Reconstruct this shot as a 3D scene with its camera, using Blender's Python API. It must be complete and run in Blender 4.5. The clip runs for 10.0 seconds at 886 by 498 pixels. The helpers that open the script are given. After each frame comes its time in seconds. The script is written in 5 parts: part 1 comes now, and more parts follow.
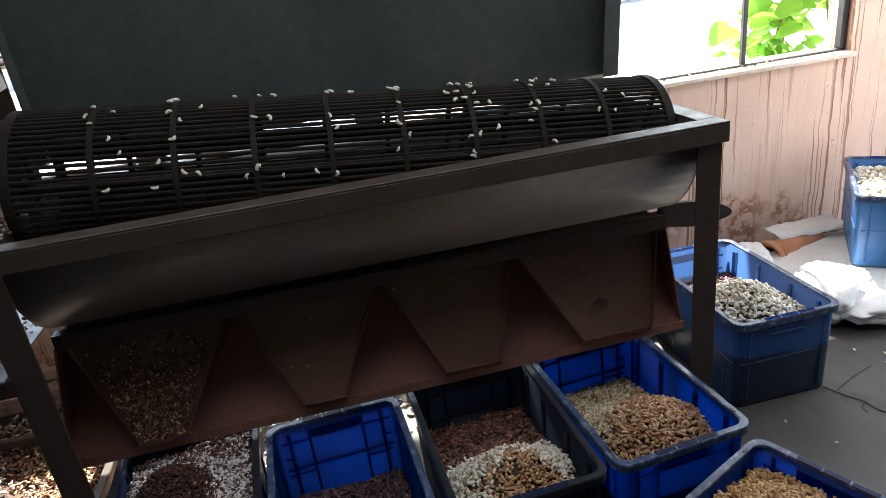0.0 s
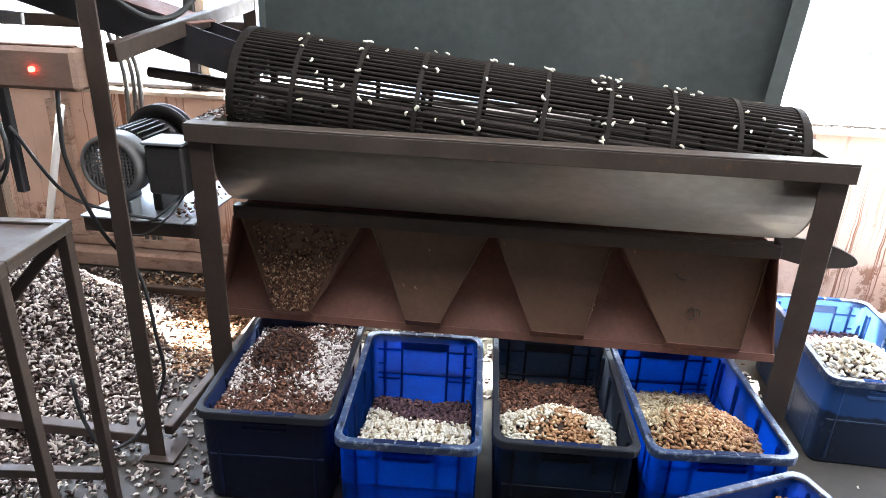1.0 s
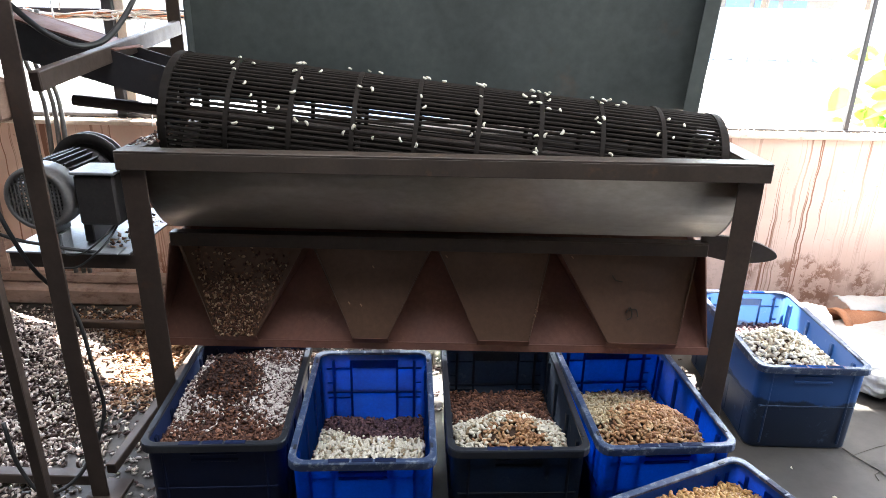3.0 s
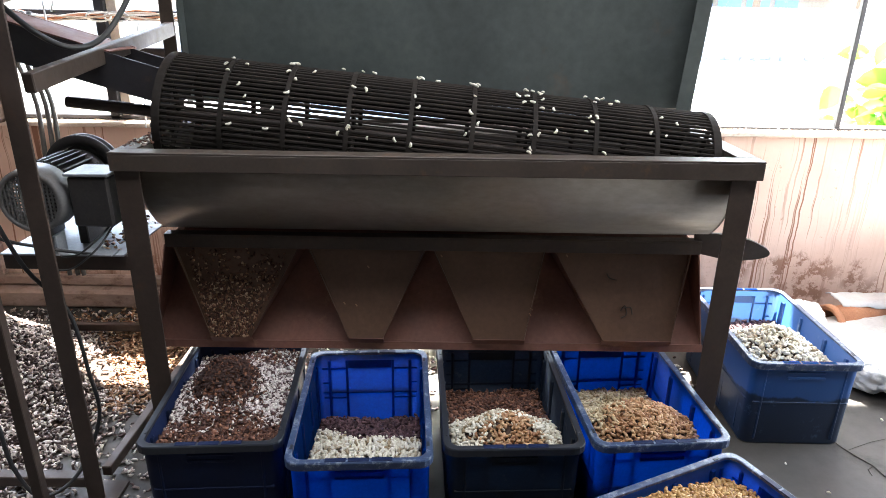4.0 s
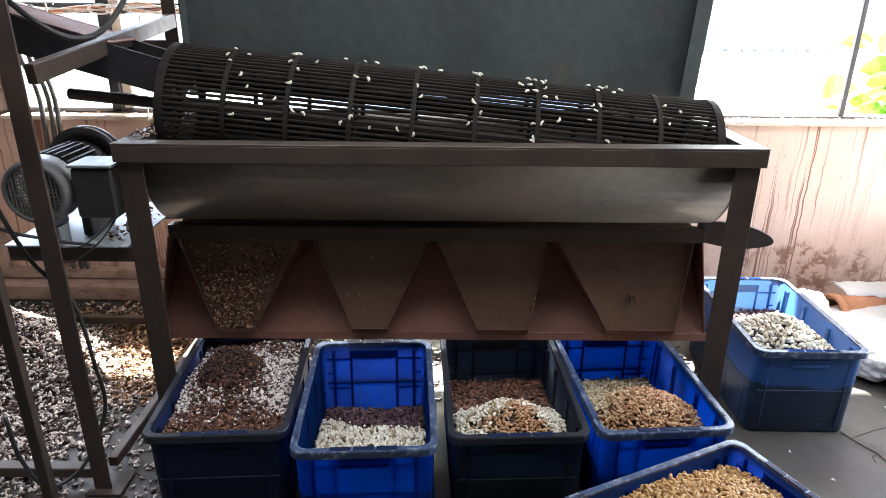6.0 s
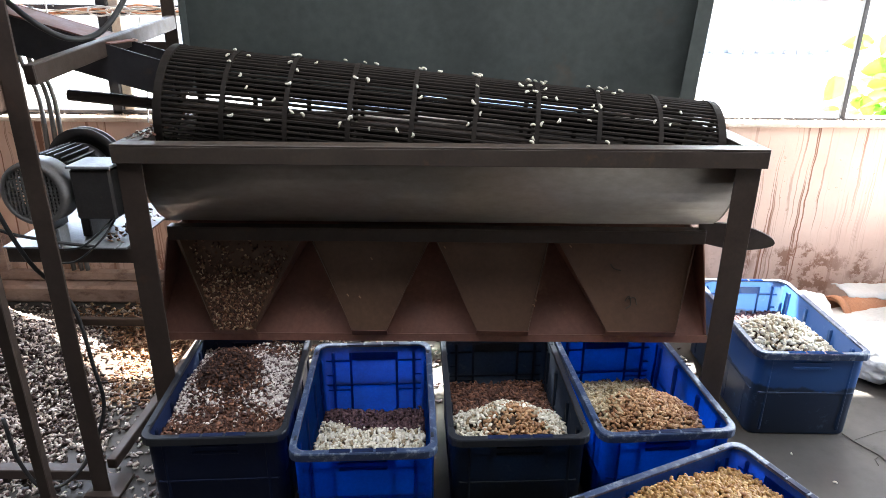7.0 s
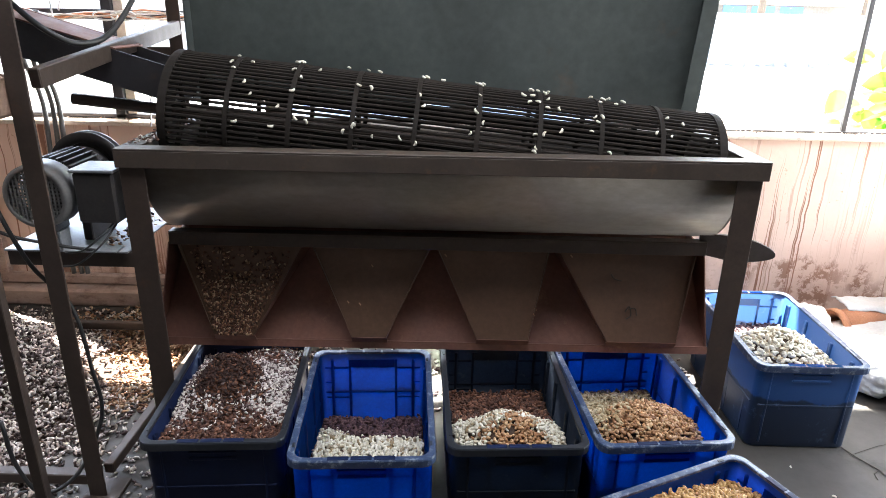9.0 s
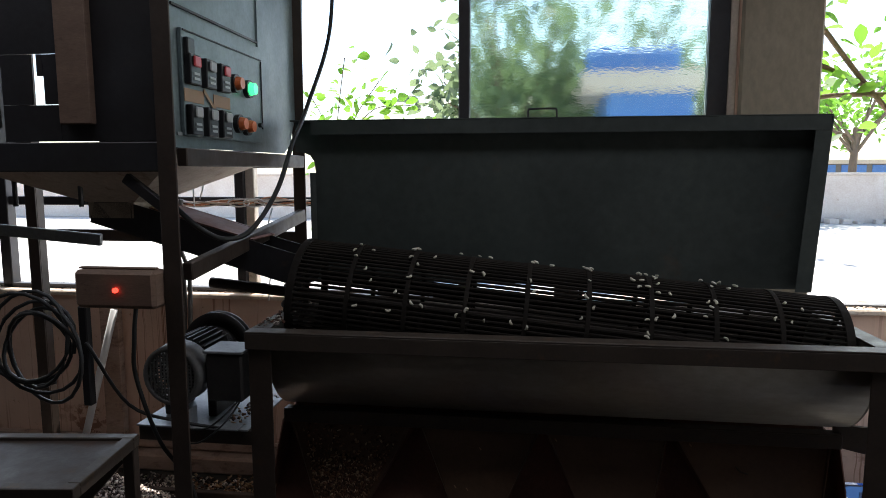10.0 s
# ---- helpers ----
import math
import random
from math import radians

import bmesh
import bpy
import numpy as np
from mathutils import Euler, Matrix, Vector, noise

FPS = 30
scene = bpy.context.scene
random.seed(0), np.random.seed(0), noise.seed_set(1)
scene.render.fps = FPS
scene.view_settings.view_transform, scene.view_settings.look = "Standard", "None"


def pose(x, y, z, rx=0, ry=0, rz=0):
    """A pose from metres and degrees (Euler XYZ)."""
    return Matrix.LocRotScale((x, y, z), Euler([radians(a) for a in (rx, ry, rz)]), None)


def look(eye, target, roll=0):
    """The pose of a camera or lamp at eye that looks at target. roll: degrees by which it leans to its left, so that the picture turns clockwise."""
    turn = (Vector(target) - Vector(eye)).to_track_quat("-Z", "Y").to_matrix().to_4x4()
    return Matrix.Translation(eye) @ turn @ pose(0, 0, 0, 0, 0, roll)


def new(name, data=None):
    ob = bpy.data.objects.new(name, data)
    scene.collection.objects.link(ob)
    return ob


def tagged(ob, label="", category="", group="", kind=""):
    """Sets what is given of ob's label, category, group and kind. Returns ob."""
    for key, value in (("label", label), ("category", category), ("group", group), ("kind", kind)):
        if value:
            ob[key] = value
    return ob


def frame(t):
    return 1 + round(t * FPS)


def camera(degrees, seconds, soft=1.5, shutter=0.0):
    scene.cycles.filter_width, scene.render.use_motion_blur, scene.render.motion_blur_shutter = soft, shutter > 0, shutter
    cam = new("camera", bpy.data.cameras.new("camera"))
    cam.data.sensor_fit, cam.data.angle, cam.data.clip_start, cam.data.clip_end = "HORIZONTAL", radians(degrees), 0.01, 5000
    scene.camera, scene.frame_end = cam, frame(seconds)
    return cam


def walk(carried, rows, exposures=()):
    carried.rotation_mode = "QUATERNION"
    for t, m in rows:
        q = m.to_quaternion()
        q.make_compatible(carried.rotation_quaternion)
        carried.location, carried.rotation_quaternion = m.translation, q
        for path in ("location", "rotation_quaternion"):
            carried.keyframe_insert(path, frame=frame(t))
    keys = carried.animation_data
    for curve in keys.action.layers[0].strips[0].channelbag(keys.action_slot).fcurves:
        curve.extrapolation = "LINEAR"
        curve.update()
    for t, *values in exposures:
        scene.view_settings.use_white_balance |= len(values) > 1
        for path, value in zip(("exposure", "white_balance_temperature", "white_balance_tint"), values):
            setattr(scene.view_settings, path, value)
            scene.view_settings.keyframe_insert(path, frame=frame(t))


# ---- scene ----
cam = camera(68.2, 10.0, soft=0.65)

PATH = [
    (0, (0.819, -1.496, 1.489), (1.124, 0.325, 0.719), -7.5),
    (0.2, (0.862, -1.564, 1.403), (1.019, 0.236, 0.546), -6.5),
    (0.3, (0.85, -1.568, 1.415), (0.91, 0.238, 0.557), -6.5),
    (0.5, (0.921, -1.648, 1.42), (0.884, 0.137, 0.52), 0.3),
    (1, (0.959, -1.78, 1.456), (0.764, 0.061, 0.7), 2.2),
    (1.5, (0.965, -1.81, 1.459), (0.91, 0.035, 0.689), 0.8),
    (2, (0.952, -1.816, 1.455), (0.939, 0.038, 0.707), 2.0),
    (2.5, (0.947, -1.807, 1.461), (0.926, 0.062, 0.752), 1.4),
    (4, (0.947, -1.814, 1.459), (0.951, 0.058, 0.756), 0.9),
    (4.5, (0.948, -1.82, 1.462), (0.957, 0.054, 0.763), 1.1),
    (5, (0.946, -1.823, 1.463), (0.957, 0.066, 0.806), 1.1),
    (5.5, (0.946, -1.824, 1.456), (0.95, 0.06, 0.784), 0.9),
    (6, (0.944, -1.819, 1.446), (0.941, 0.047, 0.726), 0.5),
    (7.5, (0.95, -1.814, 1.439), (0.941, 0.057, 0.731), 0.5),
    (8, (0.949, -1.813, 1.44), (0.943, 0.058, 0.735), 0.8),
    (8.5, (0.949, -1.816, 1.442), (0.943, 0.058, 0.743), 1.0),
    (9, (0.944, -1.815, 1.442), (0.938, 0.062, 0.751), 1.2),
    (9.5, (0.919, -1.828, 1.466), (0.784, 0.107, 0.978), -1.8),
    (9.6, (0.925, -1.833, 1.475), (0.791, 0.118, 1.058), -0.8),
    (9.7, (0.908, -1.831, 1.496), (0.782, 0.137, 1.164), 0.1),
    (9.8, (0.892, -1.835, 1.505), (0.723, 0.14, 1.242), 0.1),
    (9.9, (0.877, -1.839, 1.524), (0.67, 0.133, 1.262), 0.2),
    (10, (0.859, -1.84, 1.535), (0.592, 0.128, 1.299), -0.1),
]
EXPOSURES = [(0.0, 2.4), (0.3, 3.38), (0.6, 4.1), (1.0, 4.18), (1.6, 3.86), (2.5, 3.74), (4.0, 3.64), (5.0, 3.56), (6.0, 3.52), (7.5, 3.56), (9.0, 3.64), (9.4, 3.76), (9.6, 3.35), (9.8, 1.4), (10.0, 1.2)]
walk(cam, [(t, look(eye, target, roll)) for t, eye, target, roll in PATH], EXPOSURES)

# ---- world, sun, large lights ----
world = bpy.data.worlds.new("world")
scene.world = world
world.use_nodes = True
wn = world.node_tree
sky = wn.nodes.new("ShaderNodeTexSky")
sky.sky_type, sky.sun_disc = "NISHITA", False
sky.sun_elevation, sky.sun_rotation = radians(58), radians(10)
wn.links.new(sky.outputs[0], wn.nodes["Background"].inputs[0])
wn.nodes["Background"].inputs[1].default_value = 0.15


def lamp(name, kind, energy, m, colour=(1, 1, 1), **more):
    data = bpy.data.lights.new(name, kind)
    data.energy, data.color = energy, colour
    for key, value in more.items():
        if key == "angle":
            data.angle = value
        if key == "size":
            data.shape, data.size, data.size_y = "RECTANGLE", value[0], value[1]
    ob = new(name, data)
    ob.matrix_world = m
    return ob


lamp("sun", "SUN", 5.0, look((0.9, 5.0, 7.6), (0, 0, 0)), (1.0, 0.95, 0.87), angle=radians(0.6))
# daylight in the back windows; roof light and right-hand opening are assumed, unseen fill
lamp("window_light_left", "AREA", 9, look((-1.35, 1.50, 1.60), (-1.2, -2.0, 0.9)), (0.91, 0.94, 1.0), size=(3.5, 1.4))
lamp("window_light_right", "AREA", 4, look((2.62, 1.50, 1.60), (2.4, -2.0, 0.7)), (0.95, 1.0, 0.95), size=(1.1, 1.4))
lamp("roof_light", "AREA", 11.5, look((0.6, -0.70, 3.235), (0.6, -0.69, 0)), (0.87, 0.90, 1.0), size=(5.4, 0.72))
lamp("side_fill_light", "AREA", 5.2, look((3.96, 0.33, 1.3), (2.2, 0.5, 0.75)), (1.0, 0.97, 0.93), size=(1.35, 2.1))


# ---- materials ----
def nodes_of(name):
    m = bpy.data.materials.new(name)
    m.use_nodes = True
    return m, m.node_tree.nodes, m.node_tree.links, m.node_tree.nodes["Principled BSDF"]


def mapped(n, l, scale, stretch=(1, 1, 1), kind="Object"):
    tc = n.new("ShaderNodeTexCoord")
    mp = n.new("ShaderNodeMapping")
    mp.inputs["Scale"].default_value = [scale * s for s in stretch]
    l.new(tc.outputs[kind], mp.inputs[0])
    return mp.outputs[0]


def noisy(n, l, vec, scale=1.0, detail=5, rough=0.6):
    t = n.new("ShaderNodeTexNoise")
    t.inputs["Scale"].default_value, t.inputs["Detail"].default_value, t.inputs["Roughness"].default_value = scale, detail, rough
    if vec is not None:
        l.new(vec, t.inputs["Vector"])
    return t.outputs[0]


def ramp(n, l, value, stops):
    r = n.new("ShaderNodeValToRGB")
    els = r.color_ramp.elements
    while len(els) < len(stops):
        els.new(0.5)
    for e, (p, c) in zip(els, stops):
        e.position, e.color = p, (*c, 1) if len(c) == 3 else c
    l.new(value, r.inputs[0])
    return r.outputs[0]


def mix(n, l, fac, a, b, mode="MIX"):
    m = n.new("ShaderNodeMix")
    m.data_type, m.blend_type = "RGBA", mode
    for k, v in ((0, fac), (6, a), (7, b)):
        if isinstance(v, (int, float)):
            m.inputs[k].default_value = v
        elif isinstance(v, tuple):
            m.inputs[k].default_value = (*v, 1)
        else:
            l.new(v, m.inputs[k])
    return m.outputs[2]


def bump(n, l, b, height, strength=0.3, distance=0.005):
    u = n.new("ShaderNodeBump")
    u.inputs["Strength"].default_value, u.inputs["Distance"].default_value = strength, distance
    l.new(height, u.inputs["Height"])
    l.new(u.outputs[0], b.inputs["Normal"])


def worn(name, base, second, dirt, rough=0.5, metal=0.0, scale=6.0, stretch=(1, 1, 1), dirt_at=0.58, bumpy=0.2, vary=0.0, through_light=0.0, tint=(1.0, 11.0, 8.6)):
    """A surface of two close tones with fine grain and patches of dirt."""
    m, n, l, b = nodes_of(name)
    vec = mapped(n, l, scale, stretch)
    big, fine = noisy(n, l, vec, 1.0, 6), noisy(n, l, vec, 14.0, 4)
    col = mix(n, l, ramp(n, l, big, [(0.35, (0, 0, 0)), (0.65, (1, 1, 1))]), base, second)
    spots = noisy(n, l, vec, 2.7, 8, 0.7)
    col = mix(n, l, ramp(n, l, spots, [(dirt_at, (0, 0, 0)), (min(dirt_at + 0.12, 1), (0.85, 0.85, 0.85))]), col, dirt)
    col = mix(n, l, 0.2, col, ramp(n, l, fine, [(0.3, (0.25, 0.25, 0.25)), (0.7, (0.85, 0.85, 0.85))]), "OVERLAY")
    if vary:
        info = n.new("ShaderNodeObjectInfo")
        col = mix(n, l, vary, col, ramp(n, l, info.outputs["Random"], [(0, (0.2, 0.2, 0.2)), (1, (0.8, 0.8, 0.8))]), "OVERLAY")
    l.new(col, b.inputs["Base Color"])
    l.new(ramp(n, l, spots, [(0.3, (rough * 0.8,) * 3), (0.75, (min(1, rough * 1.4),) * 3)]), b.inputs["Roughness"])
    b.inputs["Metallic"].default_value = metal
    bump(n, l, b, fine, bumpy, 0.002)
    if through_light:
        t, add = n.new("ShaderNodeBsdfTranslucent"), n.new("ShaderNodeMixShader")
        l.new(mix(n, l, 1.0, col, tint, "MULTIPLY"), t.inputs[0])
        add.inputs[0].default_value = through_light
        l.new(b.outputs[0], add.inputs[1])
        l.new(t.outputs[0], add.inputs[2])
        l.new(add.outputs[0], n["Material Output"].inputs[0])
    return m


def kernels(name, stops, rough=0.42):
    """Nuts, husks and shells: every piece has its own tone."""
    m, n, l, b = nodes_of(name)
    g = n.new("ShaderNodeNewGeometry")
    col = ramp(n, l, g.outputs["Random Per Island"], stops)
    fine = noisy(n, l, mapped(n, l, 60.0), 3.0, 3)
    col = mix(n, l, 0.4, col, ramp(n, l, fine, [(0.3, (0.3, 0.3, 0.3)), (0.7, (0.7, 0.7, 0.7))]), "OVERLAY")
    l.new(col, b.inputs["Base Color"])
    b.inputs["Roughness"].default_value = rough
    bump(n, l, b, fine, 0.2, 0.001)
    return m


def plaster(name):
    m, n, l, b = nodes_of(name)
    tc = n.new("ShaderNodeTexCoord")
    vec = mapped(n, l, 1.0)
    col = mix(n, l, ramp(n, l, noisy(n, l, vec, 2.2, 6), [(0.35, (0, 0, 0)), (0.68, (1, 1, 1))]), (0.70, 0.50, 0.40), (0.60, 0.40, 0.31))
    # thin drips that wander a little on their way down
    wander = n.new("ShaderNodeVectorMath")
    wander.operation = "MULTIPLY_ADD"
    t = n.new("ShaderNodeTexNoise")
    t.inputs["Scale"].default_value, t.inputs["Detail"].default_value = 7.0, 2
    l.new(vec, t.inputs["Vector"])
    l.new(t.outputs["Color"], wander.inputs[0])
    wander.inputs[1].default_value = (0.030, 0.0, 0.0)
    l.new(vec, wander.inputs[2])
    long = n.new("ShaderNodeMapping")
    long.inputs["Scale"].default_value = (62, 62, 0.7)
    l.new(wander.outputs[0], long.inputs[0])
    runs = noisy(n, l, long.outputs[0], 1.0, 3, 0.6)
    sep = n.new("ShaderNodeSeparateXYZ")
    l.new(tc.outputs["Object"], sep.inputs[0])
    low = ramp(n, l, noisy(n, l, mapped(n, l, 1.0, (7, 7, 0.4)), 1.0, 3), [(0.42, (0.05, 0.05, 0.05)), (0.56, (0.95, 0.95, 0.95))])
    streak = ramp(n, l, runs, [(0.565, (0, 0, 0)), (0.60, (1, 1, 1))])
    streak = mix(n, l, 1.0, streak, low, "MULTIPLY")
    col = mix(n, l, streak, col, (0.25, 0.11, 0.065))
    # splashed earth on the foot of the wall, with a ragged upper edge
    add = n.new("ShaderNodeMath")
    add.operation = "MULTIPLY_ADD"
    add.inputs[1].default_value = -0.50
    l.new(noisy(n, l, mapped(n, l, 7.0, (1, 1, 0.5)), 1.0, 8, 0.75), add.inputs[0])
    l.new(sep.outputs["Z"], add.inputs[2])
    splash = ramp(n, l, add.outputs[0], [(-0.0, (0.85, 0.85, 0.85)), (0.06, (0, 0, 0))])
    spatter = ramp(n, l, noisy(n, l, vec, 19, 7, 0.7), [(0.47, (0.12, 0.12, 0.12)), (0.53, (1, 1, 1))])
    splash = mix(n, l, 1.0, splash, spatter, "MULTIPLY")
    patches = ramp(n, l, noisy(n, l, mapped(n, l, 3.1, (1, 1, 0.4)), 1.0, 2), [(0.50, (0.0, 0.0, 0.0)), (0.60, (1, 1, 1))])
    splash = mix(n, l, 1.0, splash, patches, "MULTIPLY")
    col = mix(n, l, splash, col, (0.24, 0.105, 0.06))
    flecks = ramp(n, l, noisy(n, l, vec, 38, 4), [(0.66, (0, 0, 0)), (0.72, (0.7, 0.7, 0.7))])
    col = mix(n, l, flecks, col, (0.35, 0.2, 0.13))
    l.new(col, b.inputs["Base Color"])
    b.inputs["Roughness"].default_value = 0.85
    bump(n, l, b, noisy(n, l, vec, 30, 6), 0.25, 0.006)
    return m


def plain(name, colour, rough=0.5, metal=0.0, emit=0.0):
    m, n, l, b = nodes_of(name)
    fine = noisy(n, l, mapped(n, l, 30.0), 1.0, 4)
    col = mix(n, l, 0.2, colour, ramp(n, l, fine, [(0.3, (0.3, 0.3, 0.3)), (0.7, (0.7, 0.7, 0.7))]), "OVERLAY")
    l.new(col, b.inputs["Base Color"])
    b.inputs["Roughness"].default_value, b.inputs["Metallic"].default_value = rough, metal
    if emit:
        b.inputs["Emission Color"].default_value, b.inputs["Emission Strength"].default_value = (*colour, 1), emit
    return m


STEEL = worn("dull_stainless_sheet", (0.31, 0.275, 0.235), (0.265, 0.23, 0.195), (0.22, 0.185, 0.15), 0.30, 0.55, 2.0, (1.0, 2, 2), 0.70, 0.03)
FRAME = worn("dark_painted_steel", (0.060, 0.042, 0.032), (0.044, 0.030, 0.023), (0.0864, 0.046, 0.0275), 0.5, 0.1, 5.0, (1, 1, 1), 0.6, 0.2)
RIM = worn("dusty_steel_angle", (0.074, 0.056, 0.043), (0.054, 0.040, 0.031), (0.115, 0.072, 0.043), 0.5, 0.15, 6.0, (1, 1, 1), 0.56, 0.2)
RUST = worn("brown_primer_sheet", (0.2127, 0.0925, 0.0648), (0.1573, 0.0739, 0.0554), (0.2774, 0.1573, 0.1016), 0.6, 0.1, 5.0, (1, 1, 1), 0.6, 0.2)
CHUTE = worn("brown_dusty_chute_sheet", (0.135, 0.074, 0.045), (0.098, 0.052, 0.032), (0.062, 0.033, 0.021), 0.5, 0.15, 4.0, (1, 1, 1), 0.63, 0.15)
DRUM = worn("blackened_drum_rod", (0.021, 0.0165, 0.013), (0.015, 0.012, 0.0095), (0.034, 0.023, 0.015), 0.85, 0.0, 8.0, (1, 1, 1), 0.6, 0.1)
LID = worn("dark_green_grey_lid_sheet", (0.085, 0.098, 0.092), (0.064, 0.073, 0.069), (0.105, 0.088, 0.071), 0.42, 0.35, 2.0, (1, 1, 1), 0.62, 0.1)
CABINET = worn("grey_blue_cabinet_paint", (0.17, 0.215, 0.225), (0.13, 0.165, 0.175), (0.28, 0.30, 0.29), 0.4, 0.2, 5.0, (1, 1, 1), 0.66, 0.2)
SOOT = worn("dark_machine_paint", (0.034, 0.034, 0.039), (0.026, 0.023, 0.024), (0.07, 0.045, 0.032), 0.5, 0.15, 4.0, (1, 1, 1), 0.6, 0.2)
BLUE = worn("blue_crate_plastic", (0.0010, 0.020, 0.080), (0.0010, 0.017, 0.068), (0.004, 0.026, 0.08), 0.42, 0.0, 7.0, (1, 1, 1), 0.66, 0.1, 0.25, 0.67)
BLUE.node_tree.nodes["Principled BSDF"].inputs["Specular IOR Level"].default_value = 0.2
THICK_BLUE = worn("thick_blue_plastic", (0.002, 0.022, 0.085), (0.002, 0.018, 0.07), (0.008, 0.03, 0.09), 0.42, 0.0, 7.0, (1, 1, 1), 0.66, 0.1, 0.0, 0.2)
BLUE_RIM = worn("scuffed_blue_rim", (0.045, 0.070, 0.135), (0.030, 0.050, 0.105), (0.24, 0.28, 0.33), 0.32, 0.0, 14.0, (1, 1, 1), 0.52, 0.2)
# paler than the blue of the crates under the chutes
LIGHT_BLUE = worn("lighter_blue_crate_plastic", (0.04, 0.155, 0.38), (0.032, 0.13, 0.34), (0.10, 0.19, 0.33), 0.36, 0.0, 7.0, (1, 1, 1), 0.64, 0.1)


def tide_marked(name, dry, wet, line):
    """Plastic that is paler above a ragged tide line and darker below it."""
    m, n, l, b = nodes_of(name)
    vec = mapped(n, l, 7.0)
    tc, sep = n.new("ShaderNodeTexCoord"), n.new("ShaderNodeSeparateXYZ")
    l.new(tc.outputs["Object"], sep.inputs[0])
    add = n.new("ShaderNodeMath")
    add.operation = "MULTIPLY_ADD"
    add.inputs[1].default_value = 0.09
    l.new(noisy(n, l, mapped(n, l, 9.0, (1, 1, 0.4)), 1.0, 5, 0.6), add.inputs[0])
    l.new(sep.outputs["Z"], add.inputs[2])
    k = ramp(n, l, add.outputs[0], [(line, (0, 0, 0)), (line + 0.006, (1, 1, 1))])
    col = mix(n, l, k, wet, dry)
    scuff = ramp(n, l, noisy(n, l, vec, 2.7, 8, 0.7), [(0.6, (0, 0, 0)), (0.72, (0.6, 0.6, 0.6))])
    col = mix(n, l, scuff, col, (0.12, 0.21, 0.34))
    l.new(col, b.inputs["Base Color"])
    b.inputs["Roughness"].default_value = 0.38
    bump(n, l, b, noisy(n, l, vec, 14, 4), 0.1, 0.002)
    return m


TIDE_BLUE = tide_marked("tide_marked_blue_plastic", (0.019, 0.082, 0.26), (0.010, 0.028, 0.07), 0.235)
NAVY = worn("grimy_navy_crate_plastic", (0.007, 0.015, 0.050), (0.006, 0.012, 0.04), (0.02, 0.026, 0.045), 0.48, 0.0, 8.0, (1, 1, 1), 0.6, 0.1)
DARK_CRATE = worn("blackish_crate_plastic", (0.021, 0.0245, 0.0315), (0.0154, 0.0182, 0.0238), (0.056, 0.0525, 0.049), 0.42, 0.0, 8.0, (1, 1, 1), 0.6, 0.1)
GREY_CRATE = worn("grubby_grey_blue_plastic", (0.013, 0.018, 0.026), (0.010, 0.014, 0.021), (0.035, 0.036, 0.038), 0.45, 0.0, 8.0, (1, 1, 1), 0.60, 0.1, 0.0, 0.3, (7.0, 10.0, 12.0))
for dull in (NAVY, GREY_CRATE, DRUM):
    dull.node_tree.nodes["Principled BSDF"].inputs["Specular IOR Level"].default_value = 0.22
sheet_in = STEEL.node_tree.nodes["Principled BSDF"].inputs["Roughness"]
STEEL.node_tree.links.remove(sheet_in.links[0])
sheet_in.default_value = 0.40
WALL = plaster("stained_pink_plaster")
CONCRETE = worn("smooth_grey_floor_cement", (0.054, 0.048, 0.040), (0.037, 0.032, 0.027), (0.021, 0.017, 0.0135), 0.55, 0.0, 1.3, (1, 1, 1), 0.56, 0.25)
PLINTH = worn("earth_stained_plinth", (0.42, 0.30, 0.24), (0.32, 0.215, 0.165), (0.19, 0.115, 0.085), 0.85, 0.0, 3.0, (1, 1, 2), 0.52, 0.4)
SILL = worn("chipped_cream_sill", (0.70, 0.60, 0.50), (0.58, 0.46, 0.37), (0.33, 0.20, 0.13), 0.8, 0.0, 5.0, (1, 1, 1), 0.58, 0.4)
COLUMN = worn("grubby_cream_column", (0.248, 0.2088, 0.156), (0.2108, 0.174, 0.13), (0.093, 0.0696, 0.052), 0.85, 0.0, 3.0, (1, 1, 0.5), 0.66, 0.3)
CREAM = worn("cream_frame_paint", (0.60, 0.52, 0.44), (0.52, 0.44, 0.36), (0.30, 0.2, 0.14), 0.6, 0.0, 5.0, (1, 1, 1), 0.62, 0.2)
ROOF = worn("grey_ceiling_sheet", (0.20, 0.19, 0.18), (0.16, 0.15, 0.14), (0.10, 0.09, 0.08), 0.8, 0.0, 1.0)
YARD = worn("pale_yard_concrete", (0.62, 0.60, 0.56), (0.54, 0.52, 0.48), (0.40, 0.36, 0.30), 0.9, 0.0, 0.6)
YARD_WALL = worn("whitewashed_yard_wall", (0.70, 0.62, 0.55), (0.62, 0.52, 0.45), (0.40, 0.26, 0.18), 0.9, 0.0, 1.4, (1, 1, 1), 0.62)
SACKING = worn("white_woven_sack", (0.72, 0.72, 0.70), (0.62, 0.62, 0.61), (0.48, 0.45, 0.41), 0.6, 0.0, 5.0, (1, 1, 1), 0.64, 0.5)
TERRACOTTA = worn("orange_brick_clay", (0.52, 0.24, 0.13), (0.44, 0.19, 0.10), (0.60, 0.36, 0.24), 0.85, 0.0, 10.0, (1, 1, 1), 0.6, 0.4)
RUBBER = plain("black_cable_rubber", (0.02, 0.02, 0.02), 0.5)
WHITE_PIPE = plain("white_plastic_pipe", (0.70, 0.70, 0.70), 0.4)
